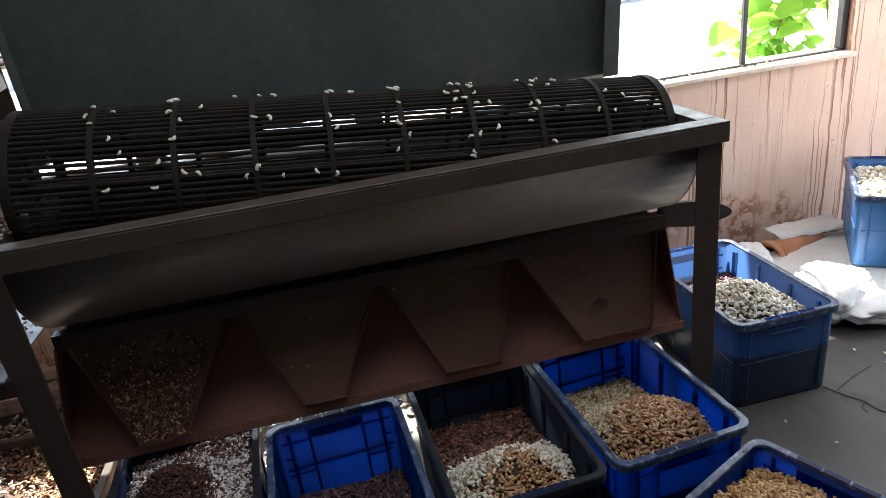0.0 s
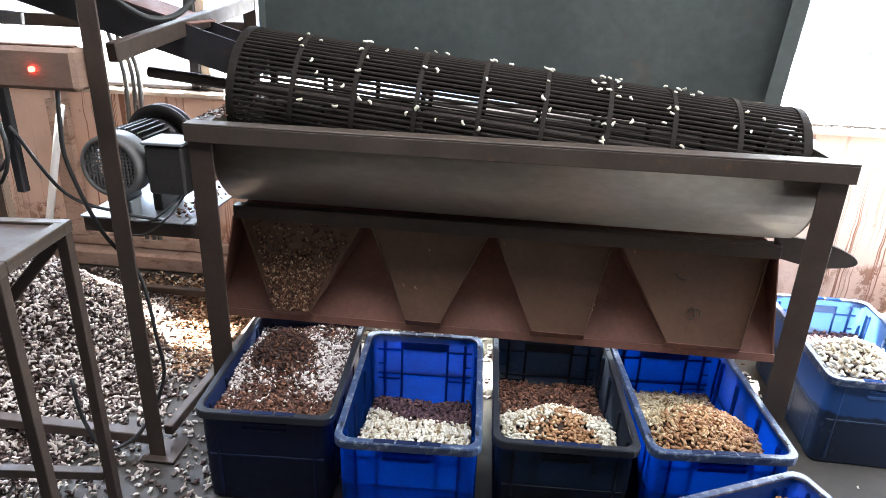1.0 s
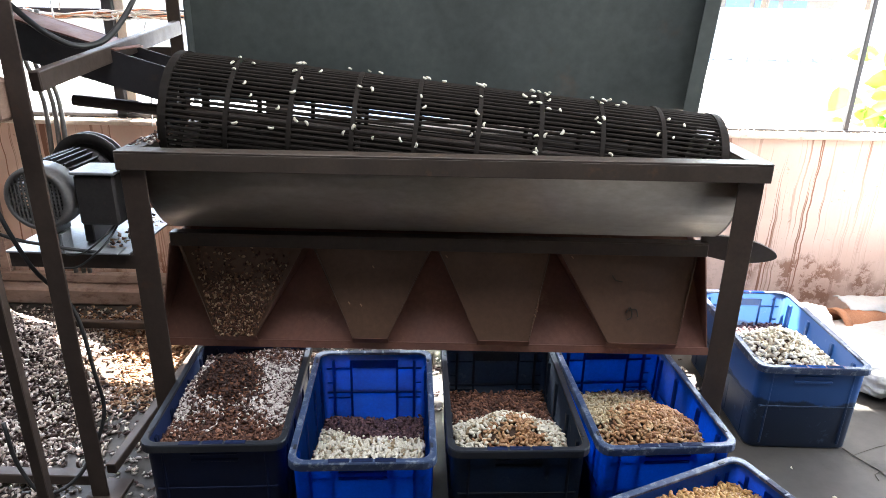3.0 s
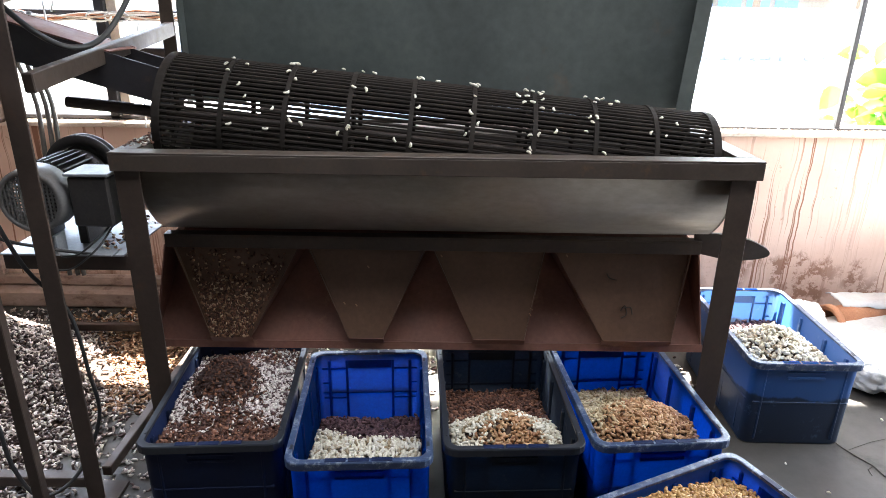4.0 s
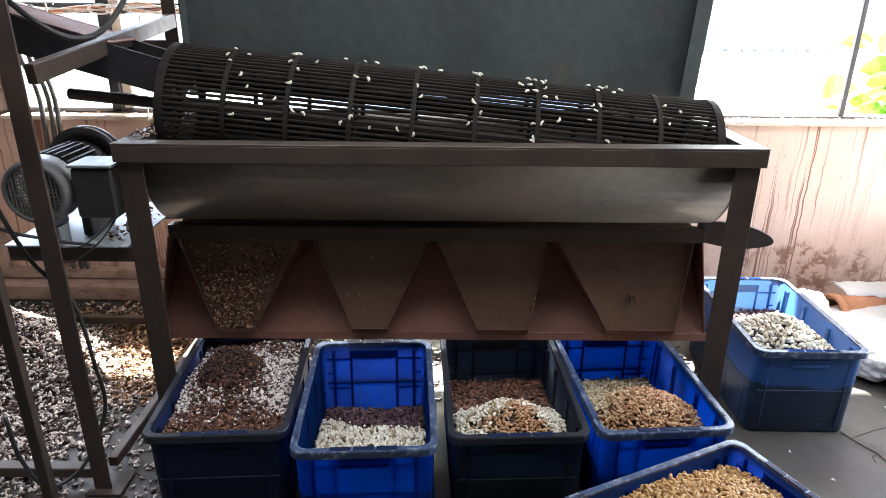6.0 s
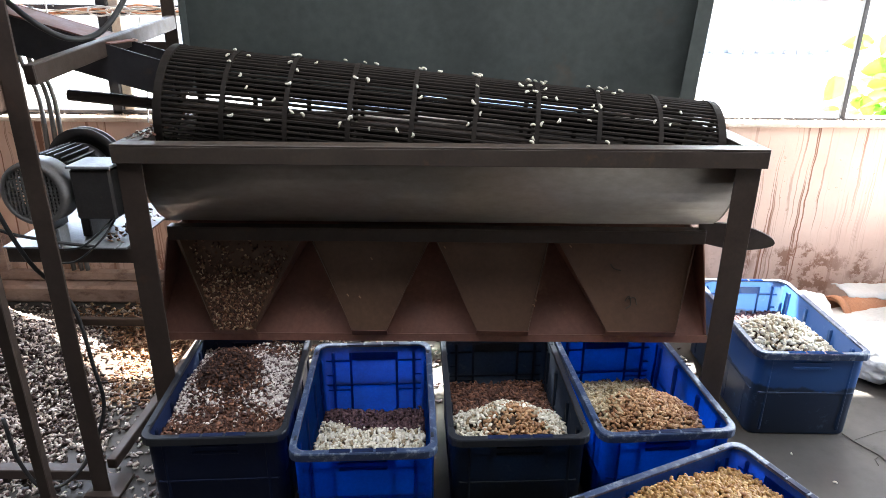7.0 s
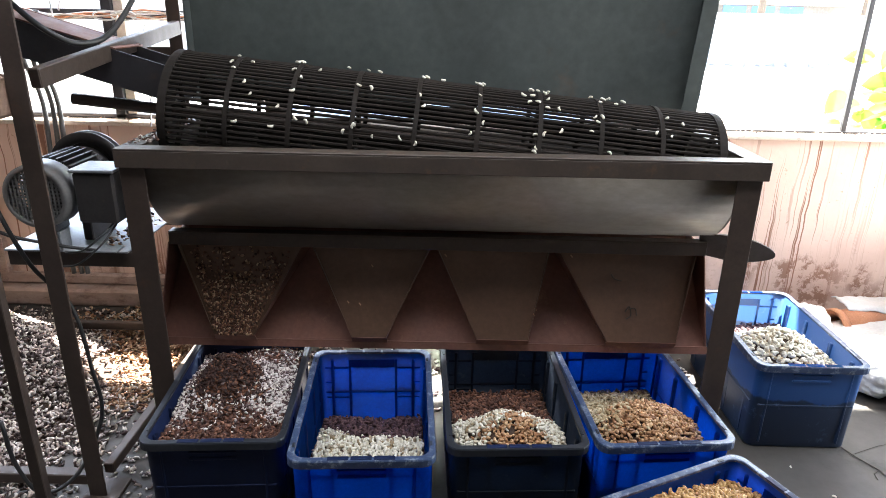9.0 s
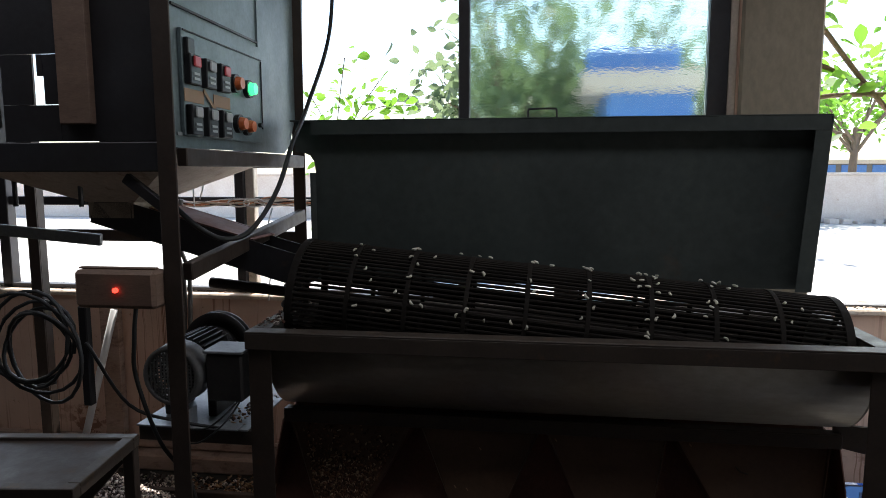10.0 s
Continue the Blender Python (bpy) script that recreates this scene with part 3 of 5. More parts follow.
def crate(name, loc, rz, body, rim, label, w=0.40, l=0.60, h=0.32, group="plastic crates"):
    """A straight-walled stacking crate with a flanged rim, ribs outside and mouldings inside."""
    t = 0.005
    root = thing(name, loc, rz, label, "crate", group)
    bm = bmesh.new()
    ring = lambda ww, ll, z, r: [(x, y, z) for x, y in rounded(ww, ll, r)]
    wo, lo_ = w - 0.026, l - 0.026
    rows = loft(bm, [ring(wo - 0.016, lo_ - 0.016, 0.0, 0.03), ring(wo - 0.008, lo_ - 0.008, 0.008, 0.03), ring(wo, lo_, h - 0.03, 0.03),
                     ring(wo, lo_, h - 0.004, 0.03), ring(wo - 2 * t, lo_ - 2 * t, h - 0.004, 0.027), ring(wo - 2 * t - 0.012, lo_ - 2 * t - 0.012, 0.010, 0.027)])
    bm.faces.new(rows[0])
    bm.faces.new(rows[-1])
    part("body", bm, body, root, "", True)
    bm = bmesh.new()
    inner = (wo - 2 * t - 0.002, lo_ - 2 * t - 0.002)
    loft(bm, [ring(inner[0], inner[1], h - 0.008, 0.03), ring(inner[0], inner[1], h - 0.001, 0.03), ring(inner[0] + 0.006, inner[1] + 0.006, h, 0.031),
              ring(w - 0.004, l - 0.004, h, 0.036), ring(w, l, h - 0.004, 0.038), ring(w, l, h - 0.024, 0.038), ring(w - 0.005, l - 0.005, h - 0.024, 0.036),
              ring(w - 0.006, l - 0.006, h - 0.008, 0.036)], True)
    part("rim", bm, rim, root, "scuffed paler rim")
    # ribs outside
    for sx in (-1, 1):
        for y in (-l * 0.36, -l * 0.14, l * 0.14, l * 0.36):
            part("rib", box(bmesh.new(), (sx * (wo / 2 - 0.008) - 0.006, y - 0.009, 0.02), (sx * (wo / 2 - 0.004) + 0.008, y + 0.009, h - 0.026), 0.003), body, root)
        part("rib", box(bmesh.new(), (sx * (wo / 2 - 0.006) - 0.006, -l * 0.44, h * 0.50), (sx * (wo / 2 - 0.006) + 0.006, l * 0.44, h * 0.53), 0.003), body, root)
    for sy in (-1, 1):
        for x in (-w * 0.35, w * 0.35):
            part("rib", box(bmesh.new(), (x - 0.005, sy * (lo_ / 2 - 0.006) - 0.007, 0.02), (x + 0.005, sy * (lo_ / 2 - 0.006) + 0.010, h - 0.026), 0.003), body, root)
        part("rib", box(bmesh.new(), (-w * 0.42, sy * (lo_ / 2 - 0.006) - 0.006, h * 0.50), (w * 0.42, sy * (lo_ / 2 - 0.006) + 0.006, h * 0.53), 0.003), body, root)
        # handle recess frame outside
        part("handle", boxes(((-0.065, sy * (lo_ / 2) - 0.004, h * 0.80), (0.065, sy * (lo_ / 2) + 0.009, h * 0.83)), ((-0.065, sy * (lo_ / 2) - 0.004, h * 0.87), (0.065, sy * (lo_ / 2) + 0.009, h * 0.89)), bevel=0.002), body, root)
        # moulded fields inside the end walls
        iy = lo_ / 2 - t - 0.002
        k = h / 0.32
        for a, b, c, d in ((-0.084, -0.076, 0.02, 0.292), (0.076, 0.084, 0.02, 0.292),
                           (-0.165, -0.085, 0.140, 0.146), (0.085, 0.165, 0.140, 0.146), (-0.165, -0.085, 0.256, 0.263), (0.085, 0.165, 0.256, 0.263),
                           (-0.165, -0.142, 0.200, 0.206), (0.142, 0.165, 0.200, 0.206), (-0.075, 0.075, 0.262, 0.292)):
            yc, yd = (sy * (iy + 0.002 - 0.006 * (1 - z / 0.32)) for z in (c, d))
            part("moulding", slab(bmesh.new(), [(a, yc, c * k), (b, yc, c * k), (b, yd, d * k), (a, yd, d * k)], 0.005), body, root)
        # slots in the rim
        for sx in (-0.062, 0.0, 0.062):
            part("slot", box(bmesh.new(), (sx - 0.028, sy * (l / 2 - 0.012) - 0.008, h - 0.002), (sx + 0.028, sy * (l / 2 - 0.012) + 0.008, h + 0.0015), 0.001), NAVY if body not in (LIGHT_BLUE, TIDE_BLUE) else BLUE, root, "dark rim slot")
    for sx in (-1, 1):
        for y in (-l * 0.38, l * 0.38):
            part("slot", box(bmesh.new(), (sx * (w / 2 - 0.013) - 0.004, y - 0.010, h - 0.002), (sx * (w / 2 - 0.013) + 0.004, y + 0.010, h + 0.0015), 0.001), DARK_CRATE, root, "small dark slot")
    for sx in (-1, 1):
        ix = wo / 2 - t - 0.002
        for a in (-0.25, -0.085, 0.085, 0.25):
            xc, xd = sx * (ix - 0.004), sx * (ix + 0.001)
            part("moulding", slab(bmesh.new(), [(xc, a - 0.005, 0.02), (xc, a + 0.005, 0.02), (xd, a + 0.005, h * 0.9), (xd, a - 0.005, h * 0.9)], 0.005), body, root)
    return root


def fill(name, loc, rz, height, kind_at, mats, shape, count, size, label, category, w=0.352, l=0.552, bed=None, jitter=0.55, lift=0.009):
    """Loose pieces heaped in a crate: a bed with many pieces lying on it."""
    bm = heap_bed(bmesh.new(), height, -w / 2, w / 2, -l / 2, l / 2)
    edge = bmesh.ops.extrude_edge_only(bm, edges=[e for e in bm.edges if e.is_boundary])
    for v in edge["geom"]:
        if isinstance(v, bmesh.types.BMVert):
            v.co = (v.co.x * 0.975, v.co.y * 0.985, 0.014)
    me = bpy.data.meshes.new(name)
    rnd = random.Random(len(name) * 7 + count)
    spots = []
    for _ in range(count):
        x, y = rnd.uniform(-w / 2 + 0.008, w / 2 - 0.008), rnd.uniform(-l / 2 + 0.008, l / 2 - 0.008)
        spots.append((x, y, height(x, y) + rnd.uniform(-0.003, lift), rnd.uniform(0, 6.28), rnd.gauss(0, jitter), rnd.gauss(0, jitter), size * rnd.uniform(0.8, 1.2), kind_at(x, y, rnd)))
    ob = scatter_mesh(name, shape, spots, mats)
    bm.to_mesh(me)
    bm.free()
    me.materials.append(mats[0] if bed is None else bed)
    for q in me.polygons:
        q.use_smooth = True
    base = new("bed", me)
    base.parent = ob
    ob.matrix_world = pose(*loc, 0, 0, rz)
    return tagged(ob, label, category, "", "stuff")


def bump2(x, y, cx, cy, sx, sy):
    return math.exp(-((x - cx) / sx) ** 2 - ((y - cy) / sy) ** 2)


C1, C2, C3, C4, C5 = ((0.296, -0.036, 0), 3.8), ((0.718, -0.096, 0), 3.3), ((1.146, -0.030, 0), 2.8), ((1.556, 0.000, 0), 4.8), ((2.206, 0.442, 0), -0.5)
CF, C6 = ((1.567, -0.625, 0), -65.0), ((3.27, 0.80, 0.118), -37.0)
crate("plastic_crate", *C1, NAVY, DARK_CRATE, "dark blue plastic crate brimming with brown cashew husks")
crate("plastic_crate", *C2, BLUE, BLUE_RIM, "bright blue plastic crate part-filled with pale cashew pieces")
crate("plastic_crate", *C3, GREY_CRATE, DARK_CRATE, "grubby blackish plastic crate part-filled with cashew kernels")
crate("plastic_crate", *C4, BLUE, BLUE_RIM, "blue plastic crate part-filled with tan cashew kernels")
crate("plastic_crate", *C5, TIDE_BLUE, BLUE_RIM, "faded blue plastic crate heaped with pale cashew kernels by the wall", 0.39, 0.64, 0.335)
crate("plastic_crate", *CF, BLUE, BLUE_RIM, "blue plastic crate of golden cashews standing askew on the floor")
crate("plastic_crate", *C6, LIGHT_BLUE, BLUE_RIM, "blue plastic crate standing on white sacks by the wall")

fill("cashew_husks", *C1, lambda x, y: 0.262 + 0.150 * bump2(x, y, -0.02, 0.00, 0.105, 0.120) + 0.03 * bump2(x, y, 0.1, 0.25, 0.15, 0.12) + 0.012 * noise.noise(Vector((x * 12, y * 12, 0))),
     lambda x, y, r: 1 if bump2(x, y, -0.02, 0.00, 0.115, 0.125) + r.gauss(0, 0.1) > 0.42 else (2 if y + r.gauss(0, 0.03) < -0.13 or (y > 0.17 and x > -0.05 and r.random() < 0.6) else 0),
     [MIXED_HUSK, DARK_HUSK, BROWN_HUSK], FLAKE, 8200, 0.74, "mixed brown and pale husks heaped in a crate", "husks", bed=DARK_HUSK, jitter=0.7)
fill("cashew_pieces", *C2, lambda x, y: 0.135 - 0.28 * max(-0.1, min(0.28, y)) + 0.02 * bump2(x, y, 0.05, -0.05, 0.1, 0.1) + 0.01 * noise.noise(Vector((x * 14, y * 14, 3))),
     lambda x, y, r: 1 if y - 0.6 * max(0, 0.02 - x) + r.gauss(0, 0.015) > 0.05 else 0,
     [PALE_NUTS, PURPLE_HUSK], CASHEW, 2100, 0.54, "pale cashew pieces with dark husks behind them", "cashews", bed=NUT_BED, jitter=0.75)
# pale ridge and tan front: lit and shaded slopes put into kernel colour
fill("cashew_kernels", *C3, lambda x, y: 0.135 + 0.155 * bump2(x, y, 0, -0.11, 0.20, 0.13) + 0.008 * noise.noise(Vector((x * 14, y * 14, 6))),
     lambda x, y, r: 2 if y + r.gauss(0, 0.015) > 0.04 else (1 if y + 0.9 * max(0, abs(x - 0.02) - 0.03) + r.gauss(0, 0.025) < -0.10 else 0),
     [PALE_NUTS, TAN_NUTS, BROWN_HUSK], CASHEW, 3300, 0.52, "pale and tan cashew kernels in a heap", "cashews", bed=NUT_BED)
# cream at the back, tan in front: light from behind, coloured in
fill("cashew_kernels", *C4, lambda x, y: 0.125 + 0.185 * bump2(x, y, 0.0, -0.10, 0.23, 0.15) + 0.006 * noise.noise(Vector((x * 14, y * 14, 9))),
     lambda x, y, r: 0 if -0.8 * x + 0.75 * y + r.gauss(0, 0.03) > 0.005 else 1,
     [LIT_NUTS, TAN_NUTS], CASHEW, 3500, 0.53, "tan cashew kernels with paler ones at the back", "cashews", bed=NUT_BED)
fill("cashew_kernels", *C5, lambda x, y: 0.195 + 0.165 * bump2(x, y, -0.03, -0.12, 0.18, 0.17) + 0.006 * noise.noise(Vector((x * 14, y * 14, 12))),
     lambda x, y, r: 1 if y + r.gauss(0, 0.02) > 0.17 else 0,
     [PALE_NUTS, PURPLE_HUSK], CASHEW, 1700, 0.68, "large pale cashew kernels in a heap", "cashews", bed=NUT_BED)
fill("cashew_kernels", *CF, lambda x, y: 0.235 + 0.125 * bump2(x, y, 0, 0, 0.18, 0.24) + 0.006 * noise.noise(Vector((x * 14, y * 14, 15))),
     lambda x, y, r: 1 if x + r.gauss(0, 0.05) > 0.02 else 0,
     [YELLOW_NUTS, TAN_NUTS], CASHEW, 2700, 0.54, "golden cashew kernels heaped in a crate", "cashews", bed=NUT_BED)
fill("cashew_kernels", *C6, lambda x, y: 0.27 + 0.01 * noise.noise(Vector((x * 14, y * 14, 18))), lambda x, y, r: 0, [PALE_NUTS], CASHEW, 500, 0.9, "pale cashew kernels in a crate", "cashews")


# ---- the grading machine ----
L, D, H = 1.86, 0.66, 1.05
mach = thing("grading_machine", (0, 0, 0), 0, "long steel cashew grader with rotating rod drum and open dark lid", "machine")
part("front_rail", boxes(((0, 0, H - 0.052), (L, 0.006, H - 0.003)), ((0, 0, H - 0.003), (L, 0.058, H + 0.003)), bevel=0.0015), RIM, mach, "dusty steel angle")
part("back_rail", boxes(((0, D - 0.006, H - 0.05), (L, D, H - 0.003)), ((0, D - 0.05, H - 0.003), (L, D, H + 0.003)), bevel=0.0015), FRAME, mach)
part("side_rail", boxes(((0, 0.06, H - 0.003), (0.058, D - 0.052, H + 0.003)), ((0, 0.008, H - 0.05), (0.006, D - 0.008, H - 0.004)), bevel=0.0015), RIM, mach)
part("side_rail", boxes(((L - 0.058, 0.06, H - 0.003), (L, D - 0.052, H + 0.003)), ((L - 0.006, 0.008, H - 0.05), (L, D - 0.008, H - 0.004)), bevel=0.0015), RIM, mach)
for lx, sx in ((0.006, 1), (L - 0.012, -1)):
    for ly, sy in ((0.012, 1), (D - 0.012, -1)):
        x2, y2 = lx + sx * 0.072, ly + sy * 0.058
        part("leg", boxes(((min(lx, x2), min(ly, ly + sy * 0.006), 0), (max(lx, x2), max(ly, ly + sy * 0.006), H - 0.054)),
                          ((min(lx, lx + sx * 0.006), min(ly + sy * 0.007, y2), 0), (max(lx, lx + sx * 0.006), max(ly + sy * 0.007, y2), H - 0.054)), bevel=0.001), FRAME, mach)
        part("foot", boxes(((min(lx, x2) - 0.01, min(ly, y2) - 0.01, 0.001), (max(lx, x2) + 0.01, max(ly, y2) + 0.01, 0.006))), FRAME, mach)
# trough, its end plates and the strip under it
R0, CY, CZ = 0.275, 0.33, 1.01
prof = [(CY - R0, H - 0.006)] + [(CY - R0 * math.cos(a), CZ - R0 * math.sin(a)) for a in (math.pi * k / 24 for k in range(25))] + [(CY + R0, H - 0.006)]
part("trough", profile_x(bmesh.new(), prof, 0.05, L - 0.05, 0.004), STEEL, mach, "dull smooth stainless trough", True)
# extra dark sheet that puts the shade inside the trough into colour
dark_sheet = [(CY - (R0 - 0.008) * math.cos(a), CZ - (R0 - 0.008) * math.sin(a)) for a in (math.pi * k / 24 for k in range(25))]
part("trough_dark_sheet", profile_x(bmesh.new(), dark_sheet, 0.056, L - 0.056, 0.002), DRUM, mach, "dark sheet added for the dim, dirty inside of the trough", True)
for x in (0.044, L - 0.05):
    bm = bmesh.new()
    slab(bm, [(x + 0.003, y, z) for y, z in prof], 0.006)
    part("end_plate", bm, STEEL, mach)
part("lower_strip", boxes(((0.04, 0.196, 0.697), (L - 0.062, 0.203, 0.738)), ((0.04, 0.196, 0.7385), (L - 0.062, 0.235, 0.743)), bevel=0.001), FRAME, mach, "folded strip above the chutes")


# red-brown sheet sloping back from the lip, and four chutes standing before it
def lean(x):
    """The lip rises a little towards the outlet."""
    return 0.004 * x


bm = bmesh.new()
slab(bm, [(-0.032, 0.185, 0.344), (L - 0.016, 0.185, 0.344 + lean(L)), (L - 0.065, 0.42, 0.735), (0.03, 0.42, 0.735)], 0.004)
part("backing_sheet", bm, RUST, mach, "red-brown sheet sloping back behind the chutes")
bm = bmesh.new()
slab(bm, [(-0.034, 0.177, 0.338), (L - 0.012, 0.177, 0.338 + lean(L)), (L - 0.012, 0.181, 0.364 + lean(L)), (-0.034, 0.181, 0.364)], 0.005)
part("lower_lip", bm, RUST, mach, "folded lower edge")
for x0, x1, dz in ((0.034, -0.034, 0.0), (L - 0.064, L - 0.012, lean(L))):
    bm = bmesh.new()
    slab(bm, [(x0, 0.203, 0.70), (x1, 0.184, 0.342 + dz), (x1, 0.46, 0.342 + dz), (x0, 0.46, 0.735)], 0.004)
    part("side_sheet", bm, RUST, mach)
TOP, TIP = (0.232, 0.694), (0.158, 0.389)
CHUTES = (((0.060, 0.468), (0.171, 0.303)), ((0.506, 0.892), (0.637, 0.750)), ((0.920, 1.290), (1.060, 1.229)), ((1.326, 1.772), (1.498, 1.727)))
for (ta, tb), (ba, bb) in CHUTES:
    zt = TIP[1] + lean((ba + bb) / 2)
    bm = bmesh.new()
    slab(bm, [(ba, TIP[0], zt), (bb, TIP[0], zt), (tb, *TOP), (ta, *TOP)], 0.003)
    chute = part("chute", bm, CHUTE, mach, "tapering dusty sheet chute")
    for b0, t0, s in ((ba, ta, -1), (bb, tb, 1)):
        # a low turned-up edge in front, and a skirt back to the sheet
        bm = bmesh.new()
        slab(bm, [(b0, TIP[0] - 0.004, zt + 0.001), (t0, TOP[0] - 0.022, TOP[1]), (t0 + s * 0.002, TOP[0] + 0.001, TOP[1]), (b0 + s * 0.002, TIP[0], zt)], 0.002)
        part("chute_edge", bm, CHUTE, chute)
        bm = bmesh.new()
        slab(bm, [(b0 + s * 0.003, TIP[0] + 0.001, zt), (t0 + s * 0.003, TOP[0] + 0.002, TOP[1]), (t0 + s * 0.030, 0.392, TOP[1]), (b0 + s * 0.006, 0.218, zt + 0.004)], 0.002)
        part("chute_skirt", bm, RUST, chute)
    bm = bmesh.new()
    slab(bm, [(ba - 0.004, TIP[0] - 0.001, zt), (bb + 0.004, TIP[0] - 0.001, zt), (bb + 0.004, 0.180, zt - 0.030), (ba - 0.004, 0.180, zt - 0.030)], 0.003)
    part("chute_lip", bm, RUST, chute)


def chute_point(x, v, off=0.0035):
    """A point just before the sheet of a chute, v from its top to its tip."""
    return Vector((x, TOP[0] + (TIP[0] - TOP[0]) * v - off, TOP[1] + (TIP[1] + lean(x) - TOP[1]) * v + off * 0.24))


# scratches on the last chute
for pts in ([(1.552, 0.66), (1.566, 0.60), (1.572, 0.70), (1.556, 0.74)], [(1.50, 0.25), (1.512, 0.30), (1.535, 0.32)], [(1.563, 0.63), (1.585, 0.62), (1.592, 0.70)]):
    part("scratch", tube(bmesh.new(), smooth_line([chute_point(*q, 0.005) for q in pts], 4), 0.0018, 5), CRACK, chute, "dark scratch")
for x, v in ((0.62, 0.60), (0.66, 0.62), (0.70, 0.20), (0.944, 0.07), (1.245, 0.70), (1.25, 0.64), (1.362, 0.05)):
    part("caught_husk", rod(bmesh.new(), chute_point(x, v, 0.006), chute_point(x + 0.006, v + 0.025, 0.006), 0.0022, 6), GOLD_SHELLS, chute)
# spout tongue at the low end
bm = bmesh.new()
pts = [(q.x, q.z) for q in smooth_line([(1.77, 0, 0.775), (1.88, 0, 0.765), (1.96, 0, 0.745), (2.025, 0, 0.713), (2.050, 0, 0.688), (2.040, 0, 0.670), (1.99, 0, 0.658), (1.92, 0, 0.657), (1.79, 0, 0.690)], 4)]
slab(bm, [(x, 0.245 - 0.5 * (z - 0.69), z) for x, z in pts], 0.006)
part("spout", bm, FRAME, mach, "rounded steel tongue at the end")
# lid: a shallow tray standing open behind the drum
LX0, LX1, LZ0, LZ1 = 0.006, 1.858, 1.100, 1.732
bm = bmesh.new()
notch = [(-0.076, 1.612), (-0.045, 1.610), (-0.016, 1.598), (0.000, 1.575), (LX0, 1.53)]
slab(bm, [(x, 0.693, z) for x, z in [(LX1, LZ0), (LX1 + 0.038, LZ1), (-0.076, LZ1)] + notch + [(LX0, LZ0)]], 0.006)
lid = part("lid", bm, LID, mach, "dark grey-green sheet lid standing open")
part("lid_flange", boxes(((-0.076, 0.632, LZ1 - 0.005), (LX1 + 0.038, 0.689, LZ1)), bevel=0.0015), LID, lid)
for x0, x1, z0 in ((LX1, LX1 + 0.038, LZ0), (LX0, LX0, LZ0)):
    bm = bmesh.new()
    z1 = LZ1 - 0.006 if x0 > 1 else 1.53
    slab(bm, [(x0 - 0.002, 0.632, z0), (x0 - 0.002, 0.689, z0), (x1 - 0.002, 0.689, z1), (x1 - 0.002, 0.632, z1)], 0.005)
    part("lid_flange", bm, LID, lid)
bm = bmesh.new()
slab(bm, [(LX1 - 0.056, 0.6305, LZ0), (LX1 - 0.006, 0.6305, LZ0), (LX1 + 0.030, 0.6305, LZ1 - 0.058), (LX1 - 0.020, 0.6305, LZ1 - 0.058)], 0.003)
part("lid_border", bm, LID, lid, "paler folded border")
part("lid_border", boxes(((LX0 + 0.004, 0.629, LZ1 - 0.056), (LX1 + 0.030, 0.6315, LZ1 - 0.0055))), LID, lid)
line = smooth_line([(0.84, 0.65, 1.733), (0.842, 0.65, 1.760), (0.855, 0.65, 1.764), (0.93, 0.65, 1.764), (0.944, 0.65, 1.760), (0.946, 0.65, 1.733)], 5)
part("lid_handle", tube(bmesh.new(), line, 0.004), RUBBER, lid, "thin bent rod handle", True)
for x in (0.25, 0.95, 1.6):
    hinge = part("hinge", rod(bmesh.new(), (x, 0.70, 1.068), (x + 0.09, 0.70, 1.068), 0.012), FRAME, mach)
    part("leaf", boxes(((x, 0.662, 1.048), (x + 0.09, 0.70, 1.058)), ((x, 0.698, 1.07), (x + 0.09, 0.704, 1.12))), FRAME, hinge)
# drum: rods on rings, sloping down to the outlet
A, B, RD = Vector((0.088, 0.33, 1.109)), Vector((1.778, 0.33, 0.946)), 0.188
axis = (B - A).normalized()
UU = axis.cross(Vector((0, 1, 0))).normalized()
VV = axis.cross(UU)
drum = part("drum_shaft", rod(bmesh.new(), A - axis * 0.36, B + axis * 0.06, 0.019), FRAME, mach, "round steel shaft")
NB = 72
for k in range(NB):
    a = 2 * math.pi * (k + 0.5) / NB
    o = RD * (math.cos(a) * UU + math.sin(a) * VV)
    part("drum_rod", rod(bmesh.new(), A + o, B + o, 0.0050, 6), DRUM, mach)
for k in range(10):
    c = A + (B - A) * k / 9
    bm = bmesh.new()
    wide = 0.007 if 0 < k < 9 else 0.012
    loft(bm, [[c + axis * dx + r * (math.cos(2 * math.pi * i / 48) * UU + math.sin(2 * math.pi * i / 48) * VV) for i in range(48)]
              for dx, r in ((-wide, RD - 0.008), (-wide, RD + 0.0075), (wide, RD + 0.0075), (wide, RD - 0.008))], True)
    ring_part = part("drum_ring", bm, DRUM, mach)
    if k in (0, 3, 6, 9):
        for j in range(3):
            a = 2 * math.pi * j / 3 + 0.4
            o = RD * (math.cos(a) * UU + math.sin(a) * VV)
            part("spoke", rod(bmesh.new(), c, c + o, 0.008, 6), DRUM, ring_part)
for c in (A - axis * 0.055,):
    bearing = part("bearing", boxes(((c.x - 0.022, 0.265, c.z - 0.045), (c.x + 0.022, 0.395, c.z - 0.018)), ((c.x - 0.02, 0.29, c.z - 0.018), (c.x + 0.02, 0.37, c.z + 0.04)), bevel=0.008), MOTOR, mach, "cast pillow block")
    part("bearing_stand", boxes(((c.x - 0.02, 0.28, H + 0.004), (c.x + 0.02, 0.38, c.z - 0.046)), bevel=0.002), FRAME, mach)
